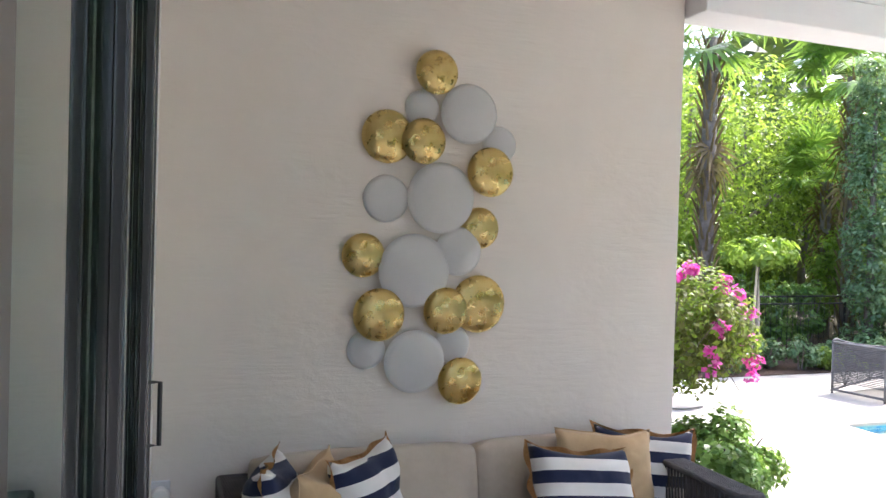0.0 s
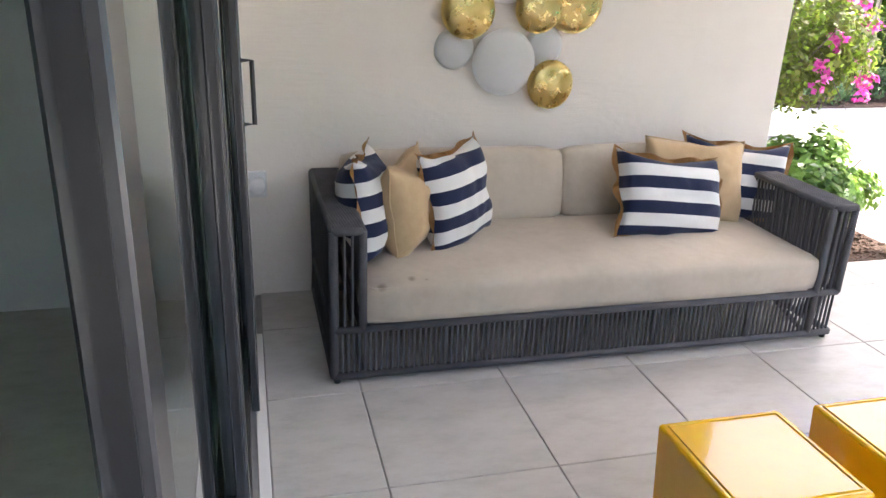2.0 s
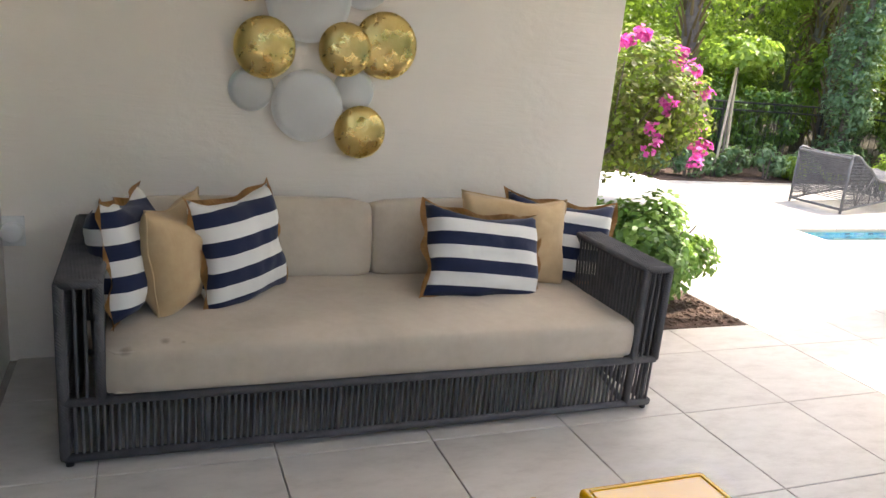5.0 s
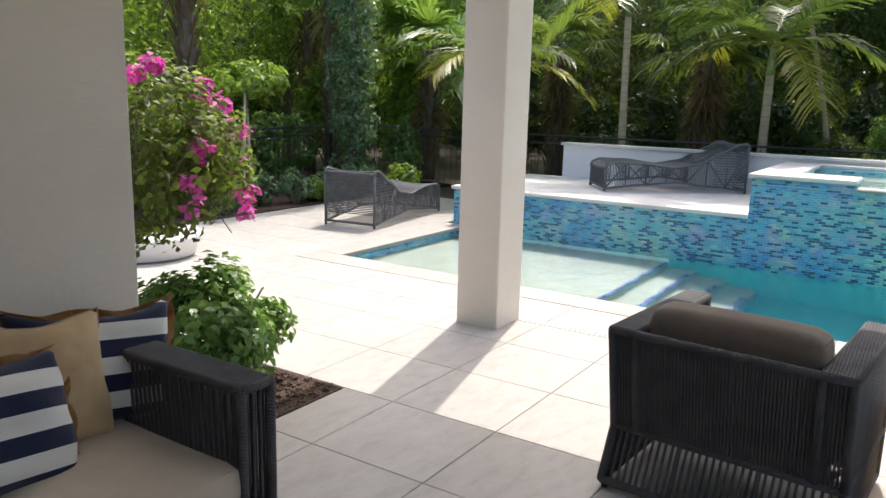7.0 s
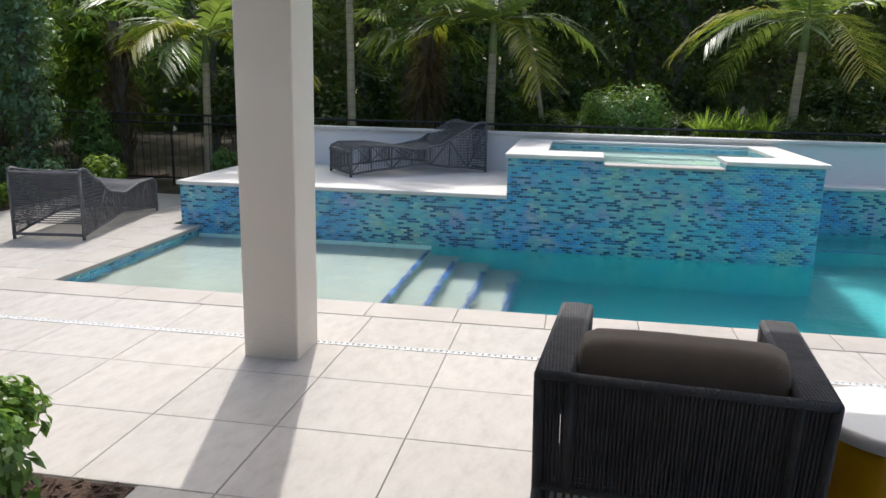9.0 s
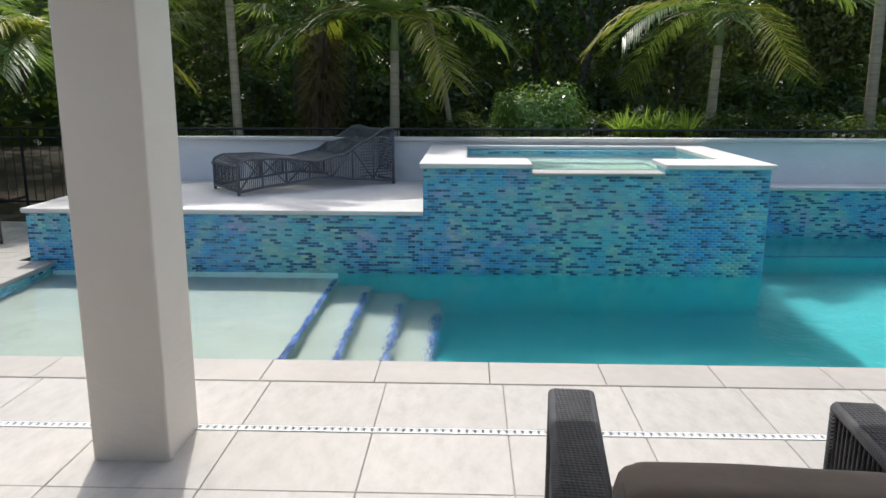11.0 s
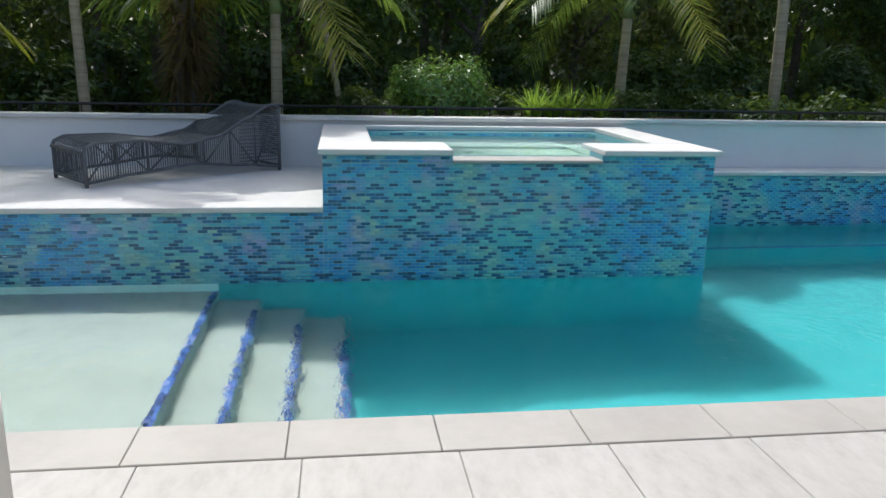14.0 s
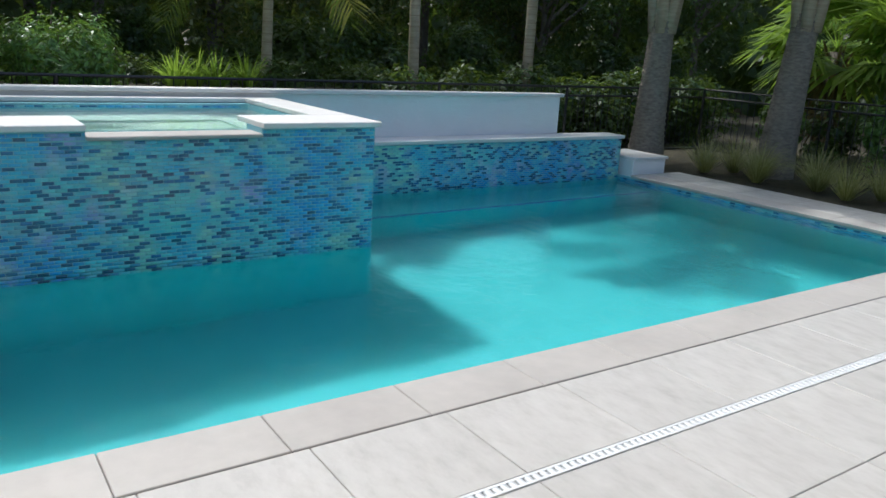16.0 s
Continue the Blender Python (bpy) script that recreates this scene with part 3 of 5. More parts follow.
def slabs(name, parent, x0, y0, x1, y1, long_step, axis, m, z0=-0.03, z1=0.004):
    a, e = (x0, x1) if axis == "x" else (y0, y1)
    n = max(1, round((e - a) / long_step))
    s = (e - a) / n
    for k in range(n):
        lo, hi = a + k * s + 0.0015, a + (k + 1) * s - 0.0015
        q = (lo, y0, z0, hi, y1, z1) if axis == "x" else (x0, lo, z0, x1, hi, z1)
        part(name, boxed(*q, 0.004), m, parent)


slabs("coping_slab", coping, 6.323, -4.98, PX0 + 0.02, 6.00, 0.61, "y", COPING)
slabs("coping_slab", coping, 6.323, 6.00, PX0 + 0.02, PY1 + 0.3, 0.61, "y", COPING)
slabs("coping_slab", coping, PX0 + 0.02, PY1 - 0.02, PX1, PY1 + 0.3, 0.61, "x", COPING)
deck_s = structure(new("deck_south"), "pale stone paving beyond the pool", "deck")
slabs("deck_slab", deck_s, PX0 + 0.02, PY0 - 0.89, 10.57, PY0 - 0.30, 0.61, "x", TILE)
slabs("deck_slab", deck_s, PX0 + 0.02, PY0 - 0.30, 10.57, PY0 + 0.02, 0.61, "x", COPING)

# ---- rope furniture ----
def ropes(bm, p0, p1, q0, q1, pitch, r=0.0062, n=5):
    """Ropes strung between the line p0-p1 and the line q0-q1."""
    p0, p1, q0, q1 = Vector(p0), Vector(p1), Vector(q0), Vector(q1)
    k = max(2, int((p1 - p0).length / pitch))
    for i in range(k + 1):
        f = i / k
        j = random.uniform(-0.0015, 0.0015)
        e = (p1 - p0).normalized() * j
        tube(bm, [p0.lerp(p1, f) + e, q0.lerp(q1, f) - e], r, n, cap=False)
    return bm


def rails(bm, lines, r=0.017):
    for a, b in lines:
        tube(bm, [a, b], r, 8)
    return bm


def rope_seat(name, m, W, D, H, label, category, posts, arm=0.135):
    """A rope-strung seat: x runs along its width, y from the front to the back."""
    s = thing(name, m, label, category)
    r, wz, bz = 0.017, 0.242, 0.035
    bt, bw, bf = D - 0.03, D - 0.11, D - r
    for x0, x1 in ((r, arm), (W - arm, W - r)):
        outer = x0 if x0 < W / 2 else x1
        inner = x1 if x0 < W / 2 else x0
        fr = bmesh.new()
        rails(fr, [((x0, r, bz), (x0, r, H - r)), ((x1, r, wz), (x1, r, H - r)), ((x0, r, H - r), (x1, r, H - r)), ((x0, r, H - r), (x0, bt, H - r)), ((x1, r, H - r), (x1, bt, H - r)), ((outer, r, wz), (outer, bw, wz)), ((outer, r, bz), (outer, bf, bz)), ((outer, bt, H - r), (outer, bw, wz)), ((outer, bw, wz), (outer, bf, bz)), ((inner, r, wz), (inner, bw, wz)), ((inner, bt, H - r), (inner, bw, wz))])
        part("arm_frame", fr, ROPE, s, smooth=True)
        ar = bmesh.new()
        ropes(ar, (x0, r + 0.01, H - 0.004), (x0, bt, H - 0.004), (x1, r + 0.01, H - 0.004), (x1, bt, H - 0.004), 0.0125)
        ropes(ar, (x0 + 0.015, r, H - r), (x1 - 0.012, r, H - r), (x0 + 0.015, r, wz), (x1 - 0.012, r, wz), 0.023)
        ropes(ar, (outer, r + 0.015, H - r), (outer, bt, H - r), (outer, r + 0.015, wz), (outer, bw, wz), 0.0185)
        ropes(ar, (outer, r + 0.015, wz), (outer, bw, wz), (outer, r + 0.015, bz), (outer, bf, bz), 0.0205)
        ropes(ar, (inner, r + 0.015, H - r), (inner, bt, H - r), (inner, r + 0.015, wz), (inner, bw, wz), 0.026)
        part("arm_weave", ar, ROPE, s, smooth=True)
    for nm, y, z in (("seat_rail", r, wz), ("bottom_rail", r, bz), ("back_rail", bt, H - r), ("seat_rail", bw, wz), ("bottom_rail", bf, bz)):
        part(nm, rails(bmesh.new(), [((r, y, z), (W - r, y, z))]), ROPE, s, smooth=True)
    for k in range(posts):
        x = W * (k + 1) / (posts + 1)
        bm = rails(bmesh.new(), [((x, r, bz), (x, r, wz)), ((x, bw, wz), (x, bf, bz)), ((x, r, wz), (x, bw, wz))], 0.010)
        part("post", bm, ROPE, s, smooth=True)
    for x in (arm, W - arm):
        part("brace", rails(bmesh.new(), [((x, 0.05, bz), (x, bw, wz))], 0.012), ROPE, s, smooth=True)
    front = ropes(bmesh.new(), (0.03, r, wz), (W - 0.03, r, wz), (0.03, r, bz), (W - 0.03, r, bz), 0.0225)
    part("front_weave", front, ROPE, s, smooth=True)
    back = ropes(bmesh.new(), (0.03, bt, H - r), (W - 0.03, bt, H - r), (0.03, bw, wz), (W - 0.03, bw, wz), 0.0128)
    ropes(back, (0.03, bw, wz), (W - 0.03, bw, wz), (0.03, bf, bz), (W - 0.03, bf, bz), 0.0265)
    part("back_weave", back, ROPE, s, smooth=True)
    seat = ropes(bmesh.new(), (arm, 0.04, wz), (arm, bw, wz), (W - arm, 0.04, wz), (W - arm, bw, wz), 0.03)
    part("seat_weave", seat, ROPE, s, smooth=True)
    for x in (0.03, W - 0.03):
        for y in (0.03, D - 0.03):
            part("foot", tube(bmesh.new(), [(x, y, 0), (x, y, 0.03)], 0.014, 10), BLACK, s)
    return s


def pad(w, d, h, rnd=0.045, bulge=0.012, seed=0):
    """A rounded, slightly bulging cushion block centred on the origin in x and y, standing on z = 0."""
    bm = bmesh.new()
    bmesh.ops.create_cube(bm, size=1)
    bmesh.ops.subdivide_edges(bm, edges=bm.edges[:], cuts=11, use_grid_fill=True)
    hx, hy, hz = w / 2, d / 2, h / 2
    for v in bm.verts:
        p = Vector((v.co.x * w, v.co.y * d, v.co.z * h))
        c = Vector((max(-hx + rnd, min(hx - rnd, p.x)), max(-hy + rnd, min(hy - rnd, p.y)), max(-hz + rnd, min(hz - rnd, p.z))))
        q = p - c
        if q.length > 1e-6:
            p = c + q.normalized() * min(rnd, max(abs(q.x), abs(q.y), abs(q.z)) if q.length < rnd else rnd)
        u, t, k = p.x / hx, p.y / hy, p.z / hz
        p.z += bulge * k * (1 - u ** 4) * (1 - t ** 4)
        p.x += bulge * 0.6 * u * (1 - k * k)
        p.y += bulge * 0.6 * t * (1 - k * k)
        p += 0.005 * noise.noise_vector(p * 5 + Vector((seed * 3.1, 0, 0)))
        v.co = p + Vector((0, 0, hz))
    return bm


def cushion(name, m, w, d, h, material_, label, piped=True, seed=0, rnd=0.045):
    s = thing(name, m, label, "cushion")
    cover = part("cover", pad(w, d, h, rnd, 0.014, seed), material_, s, smooth=True)
    if piped:
        for z in (0.02, h - 0.02):
            a, b = w / 2 - 0.012, d / 2 - 0.012
            c = 0.03
            loop = [(-a + c, -b, z), (a - c, -b, z), (a, -b + c, z), (a, b - c, z), (a - c, b, z), (-a + c, b, z), (-a, b - c, z), (-a, -b + c, z), (-a + c, -b, z)]
            part("piping", tube(bmesh.new(), loop, 0.0045, 6, cap=False), material_, cover, smooth=True)
    return s


def pillow(m, size, material_, label, trimmed, seed, wide=1.0):
    """A square throw pillow standing in the xz plane, its lower edge on z = 0."""
    s = thing("throw_pillow", m, label, "pillow")
    n, h, T = 22, size / 2, 0.112
    bm = bmesh.new()

    def at(i, k, side):
        u, v = 2 * i / n - 1, 2 * k / n - 1
        pull = 1 - 0.07 * (1 - abs(u) ** 2) * abs(v) ** 3
        pull2 = 1 - 0.07 * (1 - abs(v) ** 2) * abs(u) ** 3
        t = T * ((1 - abs(u) ** 2.6) * (1 - abs(v) ** 2.4)) ** 0.46
        p = Vector((u * h * pull2 * wide, side * t, v * h * pull))
        sag = noise.noise_vector(Vector((u * 1.6, v * 1.6, seed * 5.3 + side)))
        wr = noise.noise(Vector((u * 4, v * 4, seed * 2.7))) * 0.014 + noise.noise(Vector((u * 11, v * 9, seed * 1.7))) * 0.006
        p += sag * 0.022 + Vector((0, side * wr * (1 - u * u) * (1 - v * v), 0))
        p.z += -0.032 * (1 - u * u) * max(0, v) ** 2 * (1 + noise.noise(Vector((seed, 1, 2))))
        return p

    grid = {}
    for side in (-1, 1):
        for i in range(n + 1):
            for k in range(n + 1):
                edge = i in (0, n) or k in (0, n)
                if edge and side == 1:
                    grid[side, i, k] = grid[-1, i, k]
                else:
                    grid[side, i, k] = bm.verts.new(at(i, k, 0 if edge else side))
        for i in range(n):
            for k in range(n):
                q = [grid[side, i, k], grid[side, i + 1, k], grid[side, i + 1, k + 1], grid[side, i, k + 1]]
                bm.faces.new(q if side == -1 else q[::-1])
    border = [at(i, 0, 0) for i in range(n)] + [at(n, k, 0) for k in range(n)] + [at(n - i, n, 0) for i in range(n)] + [at(0, n - k, 0) for k in range(n + 1)]
    for v in bm.verts:
        v.co.z += h
    cover = part("cover", bm, material_, s, smooth=True)
    up = Vector((0, 0, h))
    if trimmed:
        fl = bmesh.new()
        prev = None
        for i, p in enumerate(border):
            out = Vector((p.x, 0, p.z)).normalized() * (0.026 + 0.006 * math.sin(i * 0.7 + seed))
            wv_ = Vector((0, 0.012 * math.sin(i * 0.9 + seed * 2), 0))
            cur = [fl.verts.new(p + up + wv_ * 0), fl.verts.new(p + up + out + wv_)]
            if prev:
                fl.faces.new((prev[0], cur[0], cur[1], prev[1]))
            prev = cur
        bmesh.ops.solidify(fl, geom=fl.faces[:], thickness=0.004)
        part("flange", fl, LEATHER, cover, "frayed tan flange edging")
    else:
        part("piping", tube(bmesh.new(), [p + up for p in border], 0.004, 6, cap=False), material_, cover, smooth=True)
    return s


SX, SY, SW, SD = 0.262, 2.945, 2.40, 0.93
rope_seat("sofa", pose(SX, SY, 0), SW, SD, 0.675, "charcoal rope-strung outdoor sofa against the stucco wall", "sofa", 4)
cushion("seat_cushion", pose(SX + SW / 2, SY + 0.42, 0.243), SW - 0.28, 0.82, 0.185, CUSHION_WORN, "long beige canvas sofa seat cushion, lightly stained", True, 1)
for k, (x0, x1) in enumerate(((SX + 0.15, SX + 1.255), (SX + 1.262, SX + SW - 0.15))):
    cushion("back_cushion", pose((x0 + x1) / 2, SY + 0.775, 0.42, -10), x1 - x0, 0.16, 0.35, CUSHION, "beige canvas sofa back cushion", True, 2 + k, 0.04)
STRIPED = "navy and white striped throw pillow with tan edging on the sofa"
TAN = "woven straw-coloured throw pillow on the sofa"
pillow(pose(0.497, 3.375, 0.418, -8, 4, 74), 0.45, STRIPE, STRIPED, True, 1)
pillow(pose(0.682, 3.405, 0.418, -6, -3, 62), 0.43, STRAW, TAN, False, 2)
pillow(pose(0.937, 3.435, 0.414, -12, -3, 43), 0.46, STRIPE, STRIPED, True, 3)
pillow(pose(1.957, 3.345, 0.406, -22, 7, 4), 0.415, STRIPE, STRIPED, True, 4, 1.42)
pillow(pose(2.177, 3.515, 0.410, -18, 4, -4), 0.45, STRAW, TAN, False, 5, 1.25)
pillow(pose(2.442, 3.595, 0.410, -16, 5, -14), 0.415, STRIPE, STRIPED, True, 6, 1.36)

rope_seat("armchair", pose(4.554, 1.331, 0, 0, 0, 85), 0.90, 0.84, 0.685, "charcoal rope-strung armchair facing the pool", "armchair", 2, 0.115)
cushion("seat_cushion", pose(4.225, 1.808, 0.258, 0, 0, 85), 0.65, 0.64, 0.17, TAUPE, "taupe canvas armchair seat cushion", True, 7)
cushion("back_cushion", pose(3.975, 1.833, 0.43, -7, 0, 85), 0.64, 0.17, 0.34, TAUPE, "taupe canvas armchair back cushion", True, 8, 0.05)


def stool(x, y, w, base, label):
    s = thing("ceramic_stool", pose(x, y, 0), label, "stool", "cube stools")
    h = w / 2
    bm = boxed(-h * 0.93, -h * 0.93, 0, h * 0.93, h * 0.93, 0.13, 0.012, 2)
    part("base", bm, base, s, "darker glazed base band")
    b2 = boxed(-h, -h, 0.13, h, h, 0.45, 0.012, 3)
    for v in b2.verts:
        f = 0.93 + 0.07 * min(1, (v.co.z - 0.13) / 0.30)
        v.co.x *= f
        v.co.y *= f
    body = part("body", b2, YELLOW, s)
    rim = bmesh.new()
    t = h - 0.022
    tube(rim, [(-t, -t, 0.450), (t, -t, 0.450), (t, t, 0.450), (-t, t, 0.450), (-t, -t, 0.450)], 0.004, 6, cap=False)
    part("rim", rim, YELLOW, body, smooth=True)
    return s


stool(1.255, 1.645, 0.388, STOOL_GREY, "glossy yellow glazed cube stool with grey base")
stool(1.765, 1.65, 0.388, STOOL_BROWN, "glossy yellow glazed cube stool with brown base")
rt = thing("side_table", pose(4.27, 1.035, 0), "round white-topped yellow side table beside the armchair", "side table")


def lathe(profile, n=40):
    bm = bmesh.new()
    rings = [[bm.verts.new((r * math.cos(2 * math.pi * k / n), r * math.sin(2 * math.pi * k / n), z)) for k in range(n)] for r, z in profile]
    for a, b in zip(rings, rings[1:]):
        for k in range(n):
            bm.faces.new((a[k], a[(k + 1) % n], b[(k + 1) % n], b[k]))
    bm.faces.new(rings[0][::-1])
    bm.faces.new(rings[-1])
    return bm


part("body", lathe([(0.17, 0), (0.19, 0.02), (0.215, 0.15), (0.225, 0.30), (0.22, 0.395)]), YELLOW, rt, smooth=True)
table_top = part("top", lathe([(0.24, 0.395), (0.272, 0.40), (0.278, 0.425), (0.272, 0.445), (0.255, 0.45)]), ENAMEL, rt, "white glazed top", True)
# No opening is cut: a black disc stands for the dark inside the hole.
part("hole_shade_disc", lathe([(0.012, 0.4505), (0.012, 0.4515)], 16), BLACK, table_top).location = (-0.10, 0.05, 0)


# ---- wall sculpture ----
art = thing("wall_sculpture", pose(0, 3.92, 0), "wall sculpture of hammered gold and white enamel discs", "wall art")
DISCS = [
    (1.303, 2.657, 0.114, 1, 3), (1.493, 2.461, 0.157, 0, 2), (1.246, 2.479, 0.092, 0, 0), (1.062, 2.318, 0.136, 1, 1), (1.242, 2.302, 0.117, 1, 3),
    (1.685, 2.317, 0.098, 0, 0), (1.614, 2.164, 0.13, 1, 3), (1.068, 2.005, 0.121, 0, 0), (1.349, 2.018, 0.183, 0, 2), (1.585, 1.87, 0.11, 1, 0),
    (1.46, 1.745, 0.128, 0, 1), (0.952, 1.715, 0.111, 1, 1), (1.215, 1.642, 0.189, 0, 2), (1.03, 1.42, 0.133, 1, 3), (1.384, 1.438, 0.12, 1, 3),
    (1.581, 1.469, 0.152, 1, 1), (0.983, 1.236, 0.099, 0, 0), (1.446, 1.254, 0.099, 0, 0), (1.228, 1.177, 0.162, 0, 2), (1.474, 1.072, 0.122, 1, 3),
]
for k, (x, z, r, gold, layer) in enumerate(DISCS):
    bm = bmesh.new()
    n, rings = 40, []
    dent = Vector((math.cos(k * 2.4), 0, math.sin(k * 2.4))) * r * 0.35
    for i in range(9):
        f = i / 8
        ring = []
        for j in range(n):
            a = 2 * math.pi * j / n
            p = Vector((f * r * math.cos(a), 0, f * r * math.sin(a)))
            y = -(0.030 * (1 - f * f) if gold else 0.022 * (1 - f * f))
            if f > 0.93:
                y += 0.012
            if gold:
                y += 0.002 * noise.noise(p * 22 + Vector((k, 0, 0))) + 0.010 * max(0, 1 - (p - dent).length / (r * 0.3))
            ring.append(bm.verts.new((p.x, y, p.z)))
            if i == 0:
                break
        rings.append(ring)
    for j in range(n):
        bm.faces.new((rings[0][0], rings[1][(j + 1) % n], rings[1][j]))
    for a, b in zip(rings[1:], rings[2:]):
        for j in range(n):
            bm.faces.new((a[j], a[(j + 1) % n], b[(j + 1) % n], b[j]))
    bmesh.ops.solidify(bm, geom=bm.faces[:], thickness=-0.004)
    d = part("disc", bm, GOLD if gold else ENAMEL, art, "hammered gold disc" if gold else "white enamel disc", True)
    d.location = (x, -0.022 - 0.020 * layer, z)
    part("standoff", tube(bmesh.new(), [(x, -0.001, z), (x, -0.03 - 0.020 * layer, z)], 0.008, 6), BLACK, art)

outlet = thing("outdoor_socket", pose(0.02, 3.92, 0.585), "clear-covered white outdoor wall socket", "socket")
part("plate", boxed(-0.045, -0.012, -0.065, 0.045, 0, 0.065, 0.004), PLASTIC, outlet)
ob_ = part("cover", lathe([(0.040, 0), (0.044, 0.01), (0.042, 0.045), (0.032, 0.052)], 24), PLASTIC, outlet, "domed weather cover", True)
ob_.rotation_euler = (radians(90), 0, 0)
ob_.location = (0, -0.012, 0)


# ---- sun loungers ----
def profile(pts, x):
    for (a, b), (c, d) in zip(pts, pts[1:]):
        if x <= c:
            f = (x - a) / (c - a)
            f = f * f * (3 - 2 * f) * 0.5 + f * 0.5
            return b + (d - b) * f
    return pts[-1][1]


def lounger(m, label):
    s = thing("sun_lounger", m, label, "sun lounger", "rope sun loungers")
    L, hw = 1.78, 0.34
    top = [(0, 0.29), (0.03, 0.355), (0.11, 0.39), (0.45, 0.385), (0.85, 0.33), (1.15, 0.385), (1.45, 0.55), (1.66, 0.67), (1.74, 0.68), (L, 0.63)]
    low = [(0, 0.04), (0.4, 0.09), (0.9, 0.14), (1.35, 0.09), (L, 0.04)]
    N = 60
    tp = [(L * i / N, profile(top, L * i / N)) for i in range(N + 1)]
    for y in (-hw, hw):
        part("side_rail", tube(bmesh.new(), [(x, y, z) for x, z in tp], 0.016, 8), SUNLIT_ROPE, s, smooth=True)
        part("bottom_rail", tube(bmesh.new(), [(L * i / 20, y, profile(low, L * i / 20)) for i in range(21)], 0.014, 8), SUNLIT_ROPE, s, smooth=True)
        for x in (0.015, L - 0.015):
            part("leg", tube(bmesh.new(), [(x, y, 0), (x, y, profile(top, x))], 0.016, 8), SUNLIT_ROPE, s, smooth=True)
        xs_ = [0.015 + (L - 0.03) * i / 7 for i in range(8)]
        for i, (a, b) in enumerate(zip(xs_, xs_[1:])):
            ends = [(a, y, profile(top, a)), (b, y, profile(low, b))] if i % 2 else [(a, y, profile(low, a)), (b, y, profile(top, b))]
            part("strut", tube(bmesh.new(), ends, 0.008, 6), SUNLIT_ROPE, s, smooth=True)
            part("strut", tube(bmesh.new(), [(b, y, profile(low, b)), (b, y, profile(top, b))], 0.008, 6), SUNLIT_ROPE, s, smooth=True)
        sr = bmesh.new()
        for i in range(88):
            x = 0.03 + (L - 0.06) * i / 87
            t0 = profile(top, x)
            tube(sr, [(x, y, t0), (x, y, profile(low, x))], 0.0040, 4, cap=False)
        part("side_weave", sr, SUNLIT_ROPE, s, smooth=True)
    wv2 = bmesh.new()
    for i in range(120):
        x = L * (i + 0.5) / 120
        z = profile(top, x)
        tube(wv2, [(x, -hw, z), (x, -hw * 0.4, z - 0.018), (x, hw * 0.4, z - 0.018), (x, hw, z)], 0.0055, 5, cap=False)
    part("lying_weave", wv2, SUNLIT_ROPE, s, smooth=True)
    for y in (-hw, hw):
        sp = bmesh.new()
        for i in range(14):
            z = 0.12 + 0.036 * i
            x0 = next((x for x, t in tp if x > 1.15 and t > z + 0.01), 1.4)
            if x0 < L - 0.05:
                tube(sp, [(max(x0, 1.36), y, z), (L - 0.01, y, z)], 0.0055, 4, cap=False)
        part("head_side_weave", sp, SUNLIT_ROPE, s, smooth=True)
    hd = bmesh.new()
    for i in range(24):
        z = 0.16 + 0.49 * i / 23
        tube(hd, [(L - 0.012, -hw, z), (L - 0.012, hw, z + 0.004)], 0.0065, 5, cap=False)
    part("head_weave", hd, SUNLIT_ROPE, s, smooth=True)
    ft = bmesh.new()
    for i in range(20):
        y = -hw + 2 * hw * i / 19
        tube(ft, [(0.01, y, 0.31), (0.01, y, 0.05)], 0.0055, 5, cap=False)
    part("foot_weave", ft, SUNLIT_ROPE, s, smooth=True)
    for x, z in ((0.01, 0.31), (0.01, 0.05), (L - 0.01, 0.64), (L - 0.01, 0.05)):
        part("cross_rail", tube(bmesh.new(), [(x, -hw, z), (x, hw, z)], 0.015, 8), SUNLIT_ROPE, s, smooth=True)
    return s


lg = lounger(pose(9.71, 7.38, 0.003, 0, 0, 188), "grey rope sun lounger on the pool deck")
h2 = copy_thing(lg, pose(10.08, 4.90, DECK + 0.001, 0, 0, -53) @ Matrix.Diagonal((1, 1, 0.89, 1)))
tagged(h2, "grey rope sun lounger on the raised stone deck")

planter = thing("round_planter", pose(5.45, 7.55, 0.0), "low round white stone planter on the deck", "planter")
part("bowl", lathe([(0.40, 0), (0.46, 0.02), (0.50, 0.15), (0.52, 0.20), (0.50, 0.22), (0.44, 0.22), (0.42, 0.17)], 48), WHITE_WALL, planter, smooth=True)

# ---- plants ----
def make_leaf(name, dark, mid, light, rough=0.45, glow=0.35):
    m = material(name, mid, rough, spec=0.4)
    rnd = m.node_tree.nodes.new("ShaderNodeNewGeometry").outputs["Random Per Island"]
    c = ramp(m, rnd, [(0.0, dark), (0.5, mid), (1.0, light)])
    big = noise_tex(m, coords(m, (1, 1, 1)), 1.3, 2)
    c = mixc(m, ramp(m, big, [(0.35, (0, 0, 0)), (0.7, (0.32, 0.32, 0.32))]), c, dark)
    wire(m, c, bsdf(m).inputs["Base Color"])
    tr = m.node_tree.nodes.new("ShaderNodeBsdfTranslucent")
    wire(m, mixc(m, 0.35 if name != "magenta_bracts" else 0.0, c, (0.40, 0.55, 0.03)), tr.inputs["Color"])
    mx = m.node_tree.nodes.new("ShaderNodeMixShader")
    mx.inputs[0].default_value = glow
    wire(m, bsdf(m).outputs[0], mx.inputs[1])
    wire(m, tr.outputs[0], mx.inputs[2])
    out = m.node_tree.nodes["Material Output"]
    wire(m, mx.outputs[0], out.inputs["Surface"])
    return m


